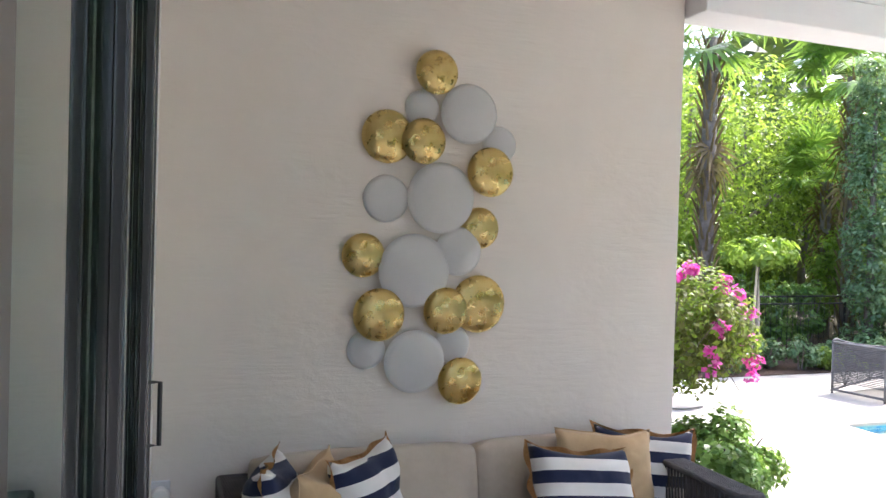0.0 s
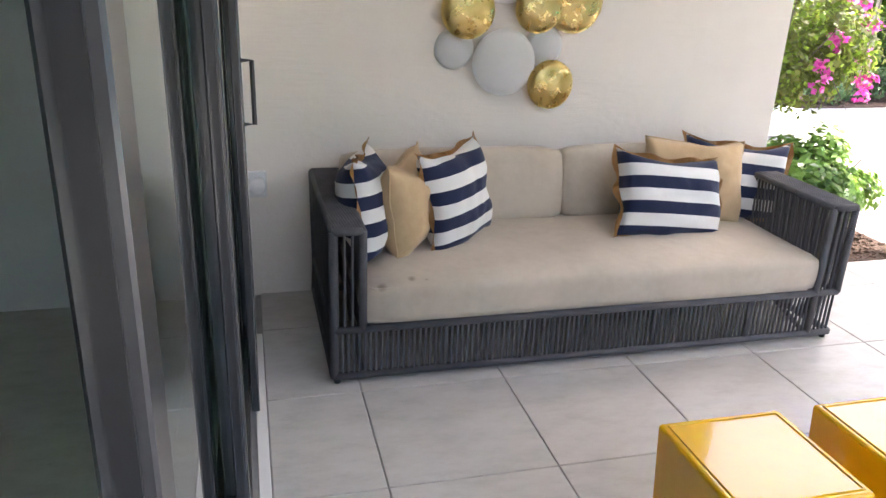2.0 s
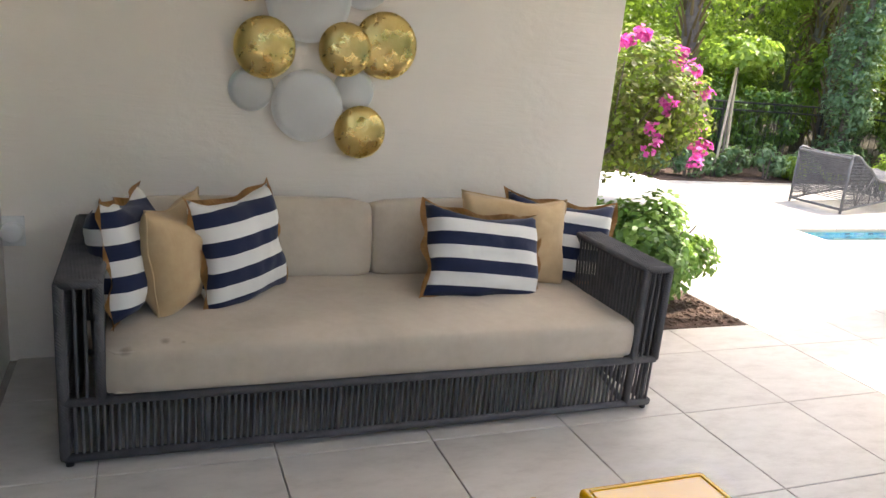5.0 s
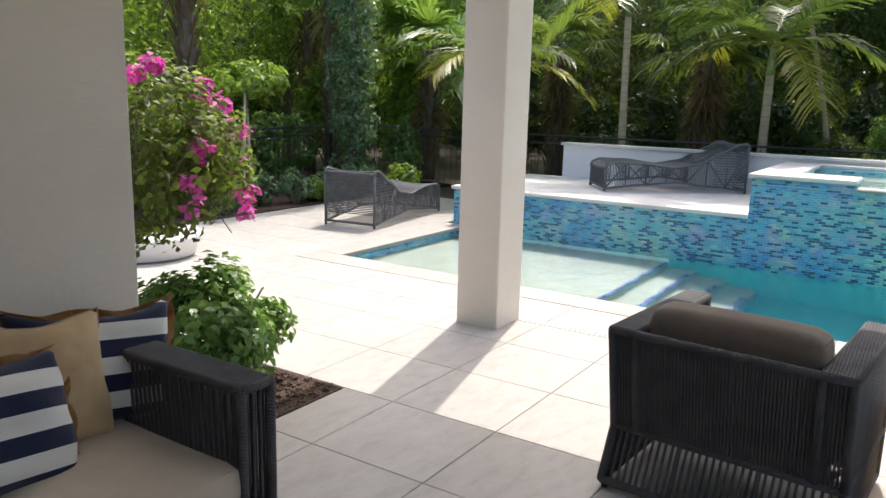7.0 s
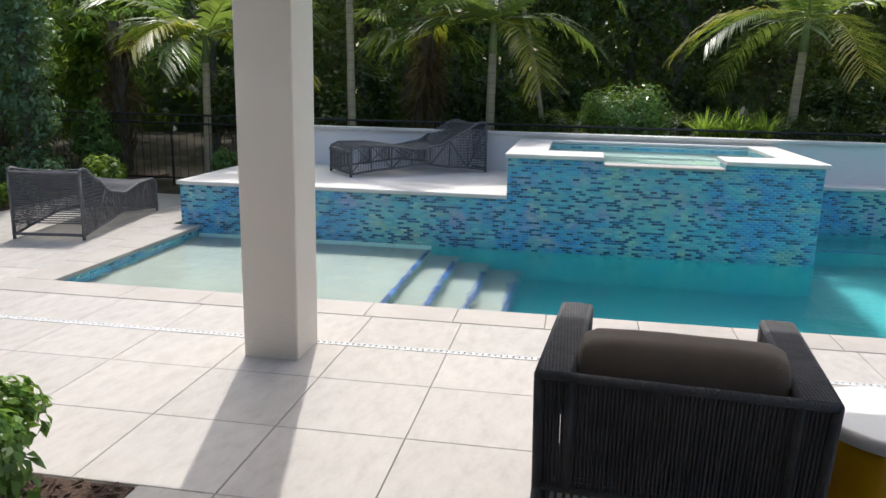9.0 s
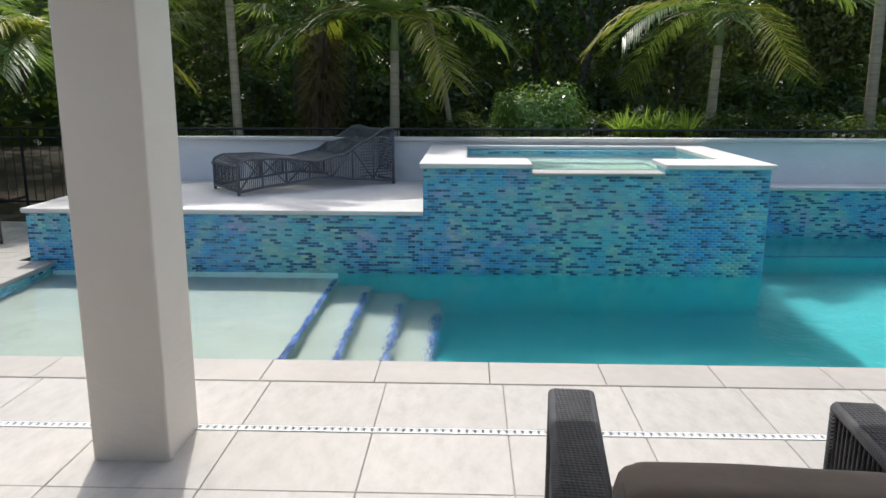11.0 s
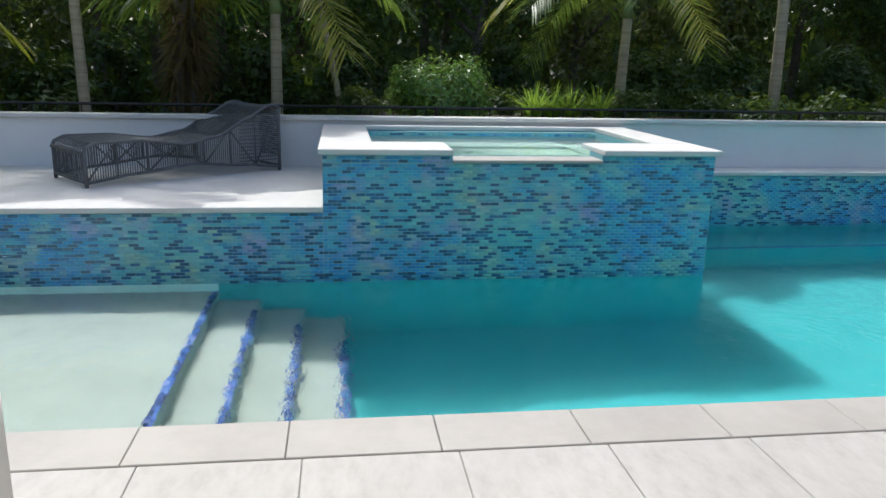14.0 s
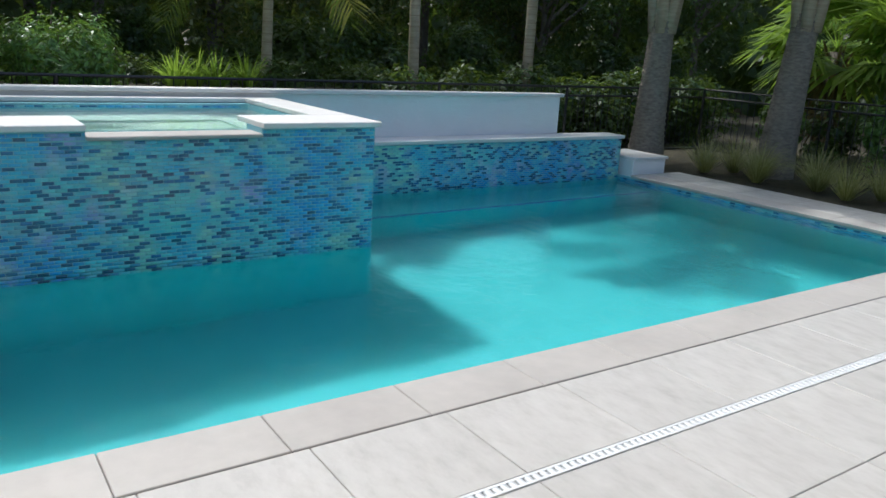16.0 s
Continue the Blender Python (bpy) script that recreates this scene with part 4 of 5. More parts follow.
# Dark green leaves, darkened further to stand for the shade under the canopy.
LEAF_DARK_SHADED = make_leaf("dark_shaded_foliage", (0.016, 0.038, 0.014), (0.038, 0.078, 0.026), (0.085, 0.150, 0.046))
LEAF_GLOSS = make_leaf("glossy_foliage", (0.052, 0.118, 0.035), (0.112, 0.238, 0.058), (0.22, 0.40, 0.095), 0.28)
# Lime leaves, their colour brightened for sun shining through.
LEAF_LIME = make_leaf("backlit_lime_foliage", (0.125, 0.22, 0.035), (0.225, 0.355, 0.06), (0.36, 0.49, 0.11), 0.4, 0.6)
LEAF_BUSH = make_leaf("bright_sunlit_foliage", (0.08, 0.18, 0.04), (0.16, 0.31, 0.07), (0.30, 0.48, 0.13), 0.32, 0.4)
LEAF_OLIVE = make_leaf("olive_foliage", (0.076, 0.093, 0.031), (0.145, 0.170, 0.051), (0.238, 0.255, 0.085))
LEAF_BLUE = make_leaf("blue_green_foliage", (0.070, 0.145, 0.075), (0.138, 0.25, 0.13), (0.27, 0.40, 0.22), 0.35)
LEAF_PALM = make_leaf("palm_leaflets", (0.060, 0.102, 0.034), (0.119, 0.187, 0.060), (0.221, 0.289, 0.085), 0.35, 0.45)
LEAF_YELLOW = make_leaf("yellowing_leaflets", (0.16, 0.17, 0.02), (0.30, 0.28, 0.03), (0.42, 0.36, 0.05), 0.4, 0.5)
LEAF_DRY = make_leaf("dry_fronds", (0.10, 0.065, 0.035), (0.17, 0.115, 0.06), (0.27, 0.19, 0.10), 0.7, 0.25)
BLOOM = make_leaf("magenta_bracts", (0.66, 0.06, 0.38), (0.80, 0.13, 0.55), (0.88, 0.35, 0.66), 0.55, 0.5)
GRASS = make_leaf("ornamental_grass", (0.16, 0.16, 0.06), (0.30, 0.29, 0.12), (0.50, 0.46, 0.27), 0.6, 0.4)
BARK = varied("grey_bark", (0.10, 0.085, 0.07), (0.20, 0.175, 0.15), 9, 0.9, 40, 0.7, 0.02)
PALE_BARK = varied("pale_palm_trunk", (0.32, 0.265, 0.18), (0.46, 0.395, 0.28), 6, 0.85, 30, 0.5, 0.01, (1, 1, 5))
RING = varied("palm_leaf_scars", (0.26, 0.215, 0.145), (0.36, 0.30, 0.21), 9, 0.85)
PALM_GREY = varied("fibrous_palm_trunk", (0.13, 0.105, 0.08), (0.29, 0.25, 0.20), 14, 0.9, 50, 0.8, 0.015, (1, 1, 2.5))
GREEN_SHAFT = varied("green_crownshaft", (0.10, 0.15, 0.05), (0.19, 0.25, 0.09), 4, 0.5)
STAKE = varied("wooden_stake", (0.40, 0.33, 0.25), (0.55, 0.48, 0.38), 12, 0.85)
RS = np.random.RandomState(7)


def leaf_mesh(name, centres, normals, size, m, parent, aspect=0.42, jitter=0.35, fold=0.18):
    """Many folded leaves, one island each, at the given points, their faces towards the normals."""
    n = len(centres)
    nm = normals + RS.normal(0, jitter, (n, 3))
    nm /= np.linalg.norm(nm, axis=1, keepdims=True) + 1e-9
    a = np.cross(nm, RS.normal(0, 1, (n, 3)))
    a /= np.linalg.norm(a, axis=1, keepdims=True) + 1e-9
    b = np.cross(nm, a)
    s = (size * RS.uniform(0.6, 1.35, n))[:, None]
    base, tip = centres - a * s * 0.5, centres + a * s * 0.5 - nm * s * fold * 0.6
    left = centres + b * s * aspect * 0.5 + nm * s * fold * 0.4
    rgt = centres - b * s * aspect * 0.5 + nm * s * fold * 0.4
    verts = np.stack([base, left, tip, rgt], 1).reshape(-1, 3)
    return quads(name, verts, np.arange(4 * n).reshape(-1, 4), m, parent)


def blob_points(n, centre, radii, lumps, lump_r, flat=0.0):
    """Points near the shells of many small clumps that fill an ellipsoid, with the way outwards at each."""
    c = RS.normal(0, 1, (lumps, 3))
    c /= np.linalg.norm(c, axis=1, keepdims=True)
    c *= RS.uniform(0.35, 1.0, (lumps, 1)) ** 0.6
    k = RS.randint(0, lumps, n)
    d = RS.normal(0, 1, (n, 3))
    d /= np.linalg.norm(d, axis=1, keepdims=True)
    r = lump_r * RS.uniform(0.55, 1.1, (n, 1)) * RS.uniform(0.7, 1.3, (lumps, 1))[k]
    p = c[k] * np.asarray(radii) + d * r
    out = d * 0.7 + c[k] * 0.5 + np.array([0, 0, 0.45])
    return p + np.asarray(centre), out


def shrub(name, m, radii, n, size, leaf, label, category="shrub", lumps=26, group="", stems=5, aspect=0.42, z0=0.0):
    s = thing(name, m, label, category, group)
    rx, ry, rz = radii
    p, o = blob_points(n, (0, 0, rz + z0), (rx * 0.8, ry * 0.8, rz * 0.8), lumps, min(rx, ry, rz) * 0.34)
    p[:, 2] = np.maximum(p[:, 2], 0.02)
    leaf_mesh("leaves", p, o, size, leaf, s, aspect)
    bm = bmesh.new()
    for k in range(stems):
        a = 2 * math.pi * k / stems + RS.uniform(0, 1)
        tube(bm, [(0.05 * math.cos(a), 0.05 * math.sin(a), -0.02), (rx * 0.3 * math.cos(a), ry * 0.3 * math.sin(a), rz * 0.8 + z0), (rx * 0.6 * math.cos(a), ry * 0.6 * math.sin(a), rz * 1.5 + z0)], 0.014, 5, 0.005)
    tagged(part("woody_base", bm, BARK, s), kind="stuff")
    return s


def tree(name, m, height, radii, n, size, leaf, label, trunk_r=0.09, lumps=40, limbs=7, group="", category="tree"):
    s = thing(name, m, label, category, group)
    rx, ry, rz = radii
    p, o = blob_points(n, (0, 0, height), radii, lumps, min(radii) * 0.33)
    leaf_mesh("crown", p, o, size, leaf, s)
    bm = bmesh.new()
    bend = [RS.uniform(-0.15, 0.15) for _ in range(4)]
    tube(bm, [(0, 0, -0.05), (bend[0] * 0.5, bend[1] * 0.5, height * 0.35), (bend[2], bend[3], height * 0.7), (bend[2] * 1.2, bend[3], height + rz * 0.6)], trunk_r, 8, trunk_r * 0.3)
    for k in range(limbs):
        a = 2 * math.pi * k / limbs + RS.uniform(0, 0.8)
        z = height * RS.uniform(0.45, 0.9)
        tube(bm, [(bend[2] * z / height, bend[3] * z / height, z), (rx * 0.4 * math.cos(a), ry * 0.4 * math.sin(a), z + rz * 0.3), (rx * 0.8 * math.cos(a), ry * 0.8 * math.sin(a), z + rz * RS.uniform(0.3, 0.8))], trunk_r * 0.4, 6, trunk_r * 0.1)
    part("trunk", bm, BARK, s)
    return s


def frond(vs, fs, origin, azim, length, rise, droop, pairs=42, leaflet=0.50, width=0.042, hang=0.42):
    """A feather palm frond: an arching spine with two rows of drooping leaflets."""
    d = np.array([math.cos(azim), math.sin(azim), 0.0])
    side = np.array([-d[1], d[0], 0.0])
    pts = []
    for i in range(pairs + 1):
        f = i / pairs
        pts.append(np.array(origin) + d * length * (f - 0.18 * f * f * droop) + np.array([0, 0, 1]) * length * (rise * f - droop * f * f))
    for i in range(pairs):
        w = 0.016 * (1 - i / pairs) + 0.003
        k = len(vs)
        vs += [pts[i] - side * w, pts[i] + side * w, pts[i + 1] + side * w, pts[i + 1] - side * w]
        fs.append((k, k + 1, k + 2, k + 3))
    for i in range(3, pairs + 1):
        f = i / pairs
        ll = leaflet * (0.55 + 0.9 * f * (1.25 - f) * 1.6) * RS.uniform(0.85, 1.1)
        ax = pts[i] - pts[i - 1]
        ax = ax / np.linalg.norm(ax)
        for sgn in (-1, 1):
            out = side * sgn * 0.85 + ax * (0.45 + 0.5 * f) + np.array([0, 0, RS.uniform(-0.1, 0.25)])
            out = out / np.linalg.norm(out)
            mid = pts[i] + out * ll * 0.5 + np.array([0, 0, -ll * 0.06 * hang])
            end = pts[i] + out * ll * 0.88 + np.array([0, 0, -ll * 0.45 * hang])
            wv_ = ax * width * 0.5 + np.array([0, 0, 0.004])
            k = len(vs)
            vs += [pts[i] - wv_ * 0.5, pts[i] + wv_ * 0.5, mid + wv_, mid - wv_, end + wv_ * 0.15, end - wv_ * 0.15]
            fs += [(k, k + 1, k + 2, k + 3), (k + 3, k + 2, k + 4, k + 5)]


def feather_palm(m, height, fronds, length, label, lean=(0, 0), r=0.075, shaft=0.55, group="feather palms", yellow=2, phase=0.0, droop=(0.32, 0.6)):
    s = thing("feather_palm", m, label, "palm tree", group)
    lx, ly = lean
    path = [(lx * max(0, z / height) ** 1.4, ly * max(0, z / height) ** 1.4, z) for z in (-0.05, height * 0.25, height * 0.5, height * 0.75, height)]
    part("trunk", tube(bmesh.new(), path, r * 1.15, 12, r * 0.85), PALE_BARK, s, smooth=True)
    rings = bmesh.new()
    z = 0.15
    while z < height - 0.1:
        f = z / height
        c = (lx * f ** 1.4, ly * f ** 1.4)
        rr = r * (1.155 - 0.3 * f) + 0.0005
        tube(rings, [(c[0], c[1], z), (c[0], c[1], z + 0.014)], rr, 12, cap=False)
        z += RS.uniform(0.09, 0.15)
    tagged(part("ringed_bark", rings, RING, s), kind="stuff")
    part("crownshaft", tube(bmesh.new(), [(lx, ly, height), (lx * 1.05, ly * 1.05, height + shaft * 0.4), (lx * 1.1, ly * 1.1, height + shaft)], r * 1.05, 10, r * 0.5), GREEN_SHAFT, s, smooth=True)
    for k in range(fronds):
        a = phase + 2 * math.pi * k / fronds + RS.uniform(-0.25, 0.25)
        lo = k % 3
        args = ((lx * 1.1, ly * 1.1, height + shaft * 0.9), a, length * RS.uniform(0.85, 1.1), [0.75, 0.48, 0.28][lo] * RS.uniform(0.8, 1.2), RS.uniform(*droop) + 0.08 * lo)
        vs, fs = [], []
        frond(vs, fs, *args)
        ob = quads("frond", np.array(vs), fs, LEAF_YELLOW if k % 4 == 1 and k // 4 < yellow else LEAF_PALM, s)
        if k % 4 == 1 and k // 4 < yellow:
            ob["label"] = "sunlit yellowing frond"
    return s


def fan_leaf(vs, fs, base, azim, tilt, stalk, size, seg=30):
    """A fan palm leaf: a stalk and a pleated fan of narrow pointed segments."""
    d = np.array([math.cos(azim) * math.cos(tilt), math.sin(azim) * math.cos(tilt), math.sin(tilt)])
    side = np.array([-math.sin(azim), math.cos(azim), 0.0])
    up = np.cross(side, d) * -1
    hub = np.array(base) + d * stalk - np.array([0, 0, 0.10 * stalk])
    k = len(vs)
    vs += [np.array(base) - side * 0.012, np.array(base) + side * 0.012, hub + side * 0.008, hub - side * 0.008]
    fs.append((k, k + 1, k + 2, k + 3))
    for i in range(seg):
        a = math.radians(-125 + 250 * (i + 0.5) / seg)
        out = d * math.cos(a) + side * math.sin(a) + up * 0.15 * (i % 2)
        out = out / np.linalg.norm(out)
        tw = np.cross(out, up)
        ln = size * (0.75 + 0.25 * math.cos(a)) * RS.uniform(0.9, 1.05)
        w = size * 0.045
        mid = hub + out * ln * 0.55
        end = hub + out * ln - np.array([0, 0, ln * RS.uniform(0.15, 0.4)])
        k = len(vs)
        vs += [hub - tw * 0.004, hub + tw * 0.004, mid + tw * w, mid - tw * w, end + tw * 0.003, end - tw * 0.003]
        fs += [(k, k + 1, k + 2, k + 3), (k + 3, k + 2, k + 4, k + 5)]


def fan_palm(m, height, leaves, size, label, r=0.14, dead=10, leafmat=None, group="fan palms", boots=True):
    s = thing("fan_palm", m, label, "palm tree", group)
    part("trunk", tube(bmesh.new(), [(0, 0, -0.05), (0.03, 0.02, height * 0.5), (0, 0, height)], r, 10, r * 0.9), BARK, s, smooth=True)
    if boots:
        bm = bmesh.new()
        for k in range(int(height * 26)):
            a, z = k * 2.4, 0.25 + k / 26
            if z > height:
                break
            d = Vector((math.cos(a), math.sin(a), 0))
            tube(bm, [d * r * 0.8 + Vector((0, 0, z - 0.1)), d * (r + 0.05) + Vector((0, 0, z + 0.08)), d * (r + 0.11) + Vector((0, 0, z + 0.2))], 0.028, 4, 0.012)
        tagged(part("bark_skirt", bm, LEAF_DRY, s), kind="stuff")
    for k in range(leaves):
        vs, fs = [], []
        a = k * 2.399 + RS.uniform(-0.2, 0.2)
        t = RS.uniform(-0.5, 1.25)
        fan_leaf(vs, fs, (0, 0, height + 0.05), a, t, RS.uniform(0.5, 0.9) * size * 1.2, size * RS.uniform(0.8, 1.1))
        quads("fan_leaf", np.array(vs), fs, leafmat or LEAF_PALM, s)
    if dead:
        for k in range(dead):
            vs, fs = [], []
            fan_leaf(vs, fs, (0, 0, height * RS.uniform(0.55, 1.0)), k * 2.399, RS.uniform(-1.5, -1.15), 0.25 * size, size * 0.7, 14)
            ob = quads("dead_fan", np.array(vs), fs, LEAF_DRY, s)
            ob["label"] = "hanging dry brown fan leaf"
    return s


def tuft(name, m, n, length, width, leaf, label, category, spread=0.8, group=""):
    """A tuft of arching strap leaves."""
    s = thing(name, m, label, category, group)
    vs, fs = [], []
    for k in range(n):
        a, sp = RS.uniform(0, 2 * math.pi), RS.uniform(0.15, spread)
        d = np.array([math.cos(a), math.sin(a), 0.0])
        sd = np.array([-d[1], d[0], 0.0]) * width * 0.5
        ln = length * RS.uniform(0.6, 1.1)
        b0 = d * RS.uniform(0, 0.06)
        pts = [b0 + d * ln * sp * f + np.array([0, 0, ln * (1.15 * f - (0.35 + 0.5 * sp) * f * f)]) for f in (0, 0.35, 0.7, 1.0)]
        for i in range(3):
            q = len(vs)
            w0, w1 = 1 - i / 3.2, 1 - (i + 1) / 3.2
            vs += [pts[i] - sd * w0, pts[i] + sd * w0, pts[i + 1] + sd * w1, pts[i + 1] - sd * w1]
            fs.append((q, q + 1, q + 2, q + 3))
    tagged(quads("foliage", np.array(vs), fs, leaf, s), kind="stuff")
    return s


# bed beside the patio
structure(obj("planting_bed", boxed(2.845, 3.82, -0.02, 3.985, 4.75, 0.004), MULCH), "brown bark mulch planting bed", "bed")
chips = bmesh.new()
for k in range(420):
    x, y = random.uniform(2.88, 3.97), random.uniform(3.84, 4.7)
    c = Matrix.Translation((x, y, 0.010)) @ Euler((random.uniform(-0.5, 0.5), random.uniform(-0.5, 0.5), random.uniform(0, 6.3))).to_matrix().to_4x4() @ Matrix.Diagonal((random.uniform(0.02, 0.05), random.uniform(0.008, 0.018), 0.006, 1))
    bmesh.ops.create_cube(chips, size=1, matrix=c)
tagged(obj("mulch_chips", chips, MULCH), "loose bark mulch chips in the bed", "mulch", kind="stuff")
shrub("green_shrub", pose(3.47, 4.33, 0), (0.64, 0.44, 0.35), 7600, 0.062, LEAF_BUSH, "leafy bright green shrub in the mulch bed", lumps=46, stems=9, aspect=0.5)

boug = thing("bougainvillea", pose(3.02, 4.33, 0), "bougainvillea standard with magenta bracts by the wall", "flowering tree")
trunk = part("trunk", tube(bmesh.new(), [(0, 0, -0.02), (0.02, 0.02, 0.4), (0.0, 0.05, 0.8), (0.25, 0.25, 1.15)], 0.022, 7, 0.014), BARK, boug)
for k in range(12):
    a = 2 * math.pi * k / 12
    part("limb", tube(bmesh.new(), [(0.05, 0.08, 0.85), (0.30 + 0.25 * math.cos(a), 0.28 + 0.25 * math.sin(a), 1.15 + 0.08 * math.sin(k * 2)), (0.30 + 0.5 * math.cos(a), 0.28 + 0.5 * math.sin(a), 1.2 + 0.35 * math.sin(k * 1.7))], 0.009, 5, 0.003), BARK, trunk)
part("limb", tube(bmesh.new(), [(0.1, 0.25, 1.5), (0.12, 0.27, 1.75), (0.13, 0.25, 2.0)], 0.005, 5, 0.002), BARK, trunk)
p, o = blob_points(5600, (0.42, 0.34, 1.24), (0.55, 0.50, 0.42), 90, 0.14)
leaf_mesh("leaves", p[:3200], o[:3200], 0.046, LEAF_LIME, boug, 0.55)
leaf_mesh("leaves", p[3200:], o[3200:], 0.046, LEAF_OLIVE, boug, 0.55)
p, o = blob_points(3000, (0.42, 0.34, 1.20), (0.50, 0.46, 0.40), 70, 0.14)
leaf_mesh("inner_leaves", p, o, 0.06, LEAF_OLIVE, boug, 0.5)
p, o = blob_points(60, (0.13, 0.25, 1.85), (0.05, 0.05, 0.13), 8, 0.04)
leaf_mesh("shoot_leaves", p, o, 0.07, LEAF_LIME, boug, 0.45)
for k, (dx, dy, z, nn) in enumerate(((0.44, -0.10, 1.27, 100), (0.18, -0.05, 1.64, 90), (0.62, 0.10, 1.55, 70), (0.98, 0.22, 0.98, 100), (0.88, 0.20, 1.35, 60), (0.05, -0.04, 1.60, 40), (0.30, -0.14, 1.12, 25), (1.02, 0.30, 1.12, 25), (0.34, -0.14, 1.02, 18), (0.80, 0.02, 0.92, 25), (0.72, 0.12, 1.48, 40))):
    p, o = blob_points(nn, (dx, dy, z), (0.065, 0.065, 0.05), 9, 0.035)
    ob = leaf_mesh("flower_cluster", p, o, 0.042, BLOOM, boug, 0.8)
    ob["label"] = "magenta flower cluster"

# north bed
structure(obj("planting_bed_north", boxed(4.0, 8.69, -0.02, 13.0, 12.0, 0.012), MULCH), "dark mulched bed along the deck", "bed")
for k in range(9):
    shrub("low_shrub", pose(6.6 + 0.46 * k, 9.05 + 0.12 * math.sin(k * 2.1), 0.0), (0.30, 0.30, 0.20 + 0.03 * (k % 3)), 620, 0.085, LEAF_BLUE, "low blue-green shrub in the mulched bed", lumps=16, group="low border shrubs")
for x, y, r in ((10.55, 8.25, 0.40), (9.95, 8.75, 0.26), (9.3, 8.85, 0.24)):
    shrub("lime_shrub", pose(x, y, 0), (r, r, r * 0.72), 1100, 0.075, LEAF_LIME, "round lime green shrub behind the deck", lumps=20, group="lime shrubs")
shrub("lime_shrub", pose(11.25, 6.75, 0), (0.45, 0.36, 0.34), 1300, 0.07, LEAF_GLOSS, "green shrub beside the raised deck", lumps=22)
stk = thing("staked_tree", pose(8.15, 9.1, 0), "young staked tree with flat lime green crown", "tree")
part("stake", tube(bmesh.new(), [(-0.06, 0, 0), (0.01, 0, 1.55)], 0.018, 6), STAKE, stk)
part("stake", tube(bmesh.new(), [(0.16, 0.05, 0), (0.04, 0.02, 1.5)], 0.018, 6), STAKE, stk)
part("trunk", tube(bmesh.new(), [(0.05, 0, 0), (0.03, 0.02, 0.9), (0.05, 0, 1.7)], 0.02, 7, 0.01), BARK, stk)
p, o = blob_points(1700, (0.05, 0, 1.72), (0.52, 0.50, 0.17), 34, 0.13)
leaf_mesh("crown", p, o, 0.105, LEAF_LIME, stk, 0.45)
ct = thing("columnar_tree", pose(10.65, 9.35, 0), "tall dense dark green columnar tree", "tree")
P, O = [], []
for k in range(11):
    p, o = blob_points(900, (0, 0, 0.35 + 0.42 * k), (0.40, 0.40, 0.28), 16, 0.17)
    P.append(p), O.append(o)
leaf_mesh("crown", np.vstack(P), np.vstack(O), 0.085, LEAF_BLUE, ct)
part("trunk", tube(bmesh.new(), [(0, 0, -0.05), (0.02, 0, 2.4), (0, 0, 4.6)], 0.08, 8, 0.02), BARK, ct)
shrub("hedge_block", pose(11.55, 9.0, 0), (0.36, 0.40, 0.72), 2600, 0.075, LEAF_GLOSS, "clipped green hedge shrub by the fence", "hedge", lumps=40)
for k in range(5):
    shrub("hedge_block", pose(7.3 + 0.72 * k, 10.15, 0), (0.46, 0.36, 0.72), 1500, 0.095, LEAF_GLOSS, "dark green hedge along the garden fence", "hedge", lumps=30, group="garden hedge")
for k in range(8):
    shrub("hedge_block", pose(5.2 + 0.78 * k, -7.85, 0), (0.50, 0.36, 0.60), 1500, 0.085, LEAF_GLOSS if k % 3 else LEAF_DARK_SHADED, "dark green hedge along the garden fence", "hedge", lumps=30, group="garden hedge")


# ---- fence ----
def fence(name, pts, label):
    s = thing(name, pose(0, 0, 0), label, "fence")
    for (x0, y0), (x1, y1) in zip(pts, pts[1:]):
        L = math.hypot(x1 - x0, y1 - y0)
        for z in (0.12, 0.90, 1.02):
            part("rail", tube(bmesh.new(), [(x0, y0, z), (x1, y1, z)], 0.016, 6), BLACK, s)
        n = int(L / 0.115)
        thin = part("picket", tube(bmesh.new(), [(0, 0, 0.10), (0, 0, 1.02)], 0.0055, 4), BLACK, s)
        post = part("post", tube(bmesh.new(), [(0, 0, 0), (0, 0, 1.03)], 0.02, 6), BLACK, s)
        thin.location = post.location = (x0, y0, 0)
        for i in range(1, n + 1):
            o = thin if i % 18 else post
            c = new(o.name.split(".")[0], o.data)
            c.parent, c.location = s, (x0 + (x1 - x0) * i / n, y0 + (y1 - y0) * i / n, 0)
    return s


fence("fence", [(11.75, 10.0), (11.75, -7.4)], "black metal garden fence behind the pool")
fence("fence", [(11.75, -7.4), (4.0, -7.4)], "black metal garden fence beyond the pool")
fence("fence", [(6.6, 9.75), (11.75, 10.0)], "black metal garden fence before the hedge")

# ---- palms behind the pool ----
PALM = "slender feather palm behind the pool parapet"
feather_palm(pose(11.98, 5.30, 0), 2.75, 10, 1.8, PALM, (0.03, 0.05), 0.055, 0.45, phase=0.15, yellow=1)
feather_palm(pose(12.2, 3.40, 0), 1.95, 9, 1.6, PALM, (-0.05, -0.02), 0.062, 0.42, phase=0.2, yellow=2)
feather_palm(pose(12.9, -0.70, 0), 2.05, 12, 1.9, PALM, (0.05, -0.08), 0.066, 0.45, phase=0.9, yellow=2)
feather_palm(pose(13.0, -2.85, 0), 6.2, 13, 2.2, PALM, (0.0, 0.1), 0.066, 0.5, phase=1.7, yellow=1)
feather_palm(pose(13.2, -5.0, 0), 6.6, 13, 2.2, PALM, (0.08, -0.12), 0.075, 0.5, phase=0.1, yellow=1)
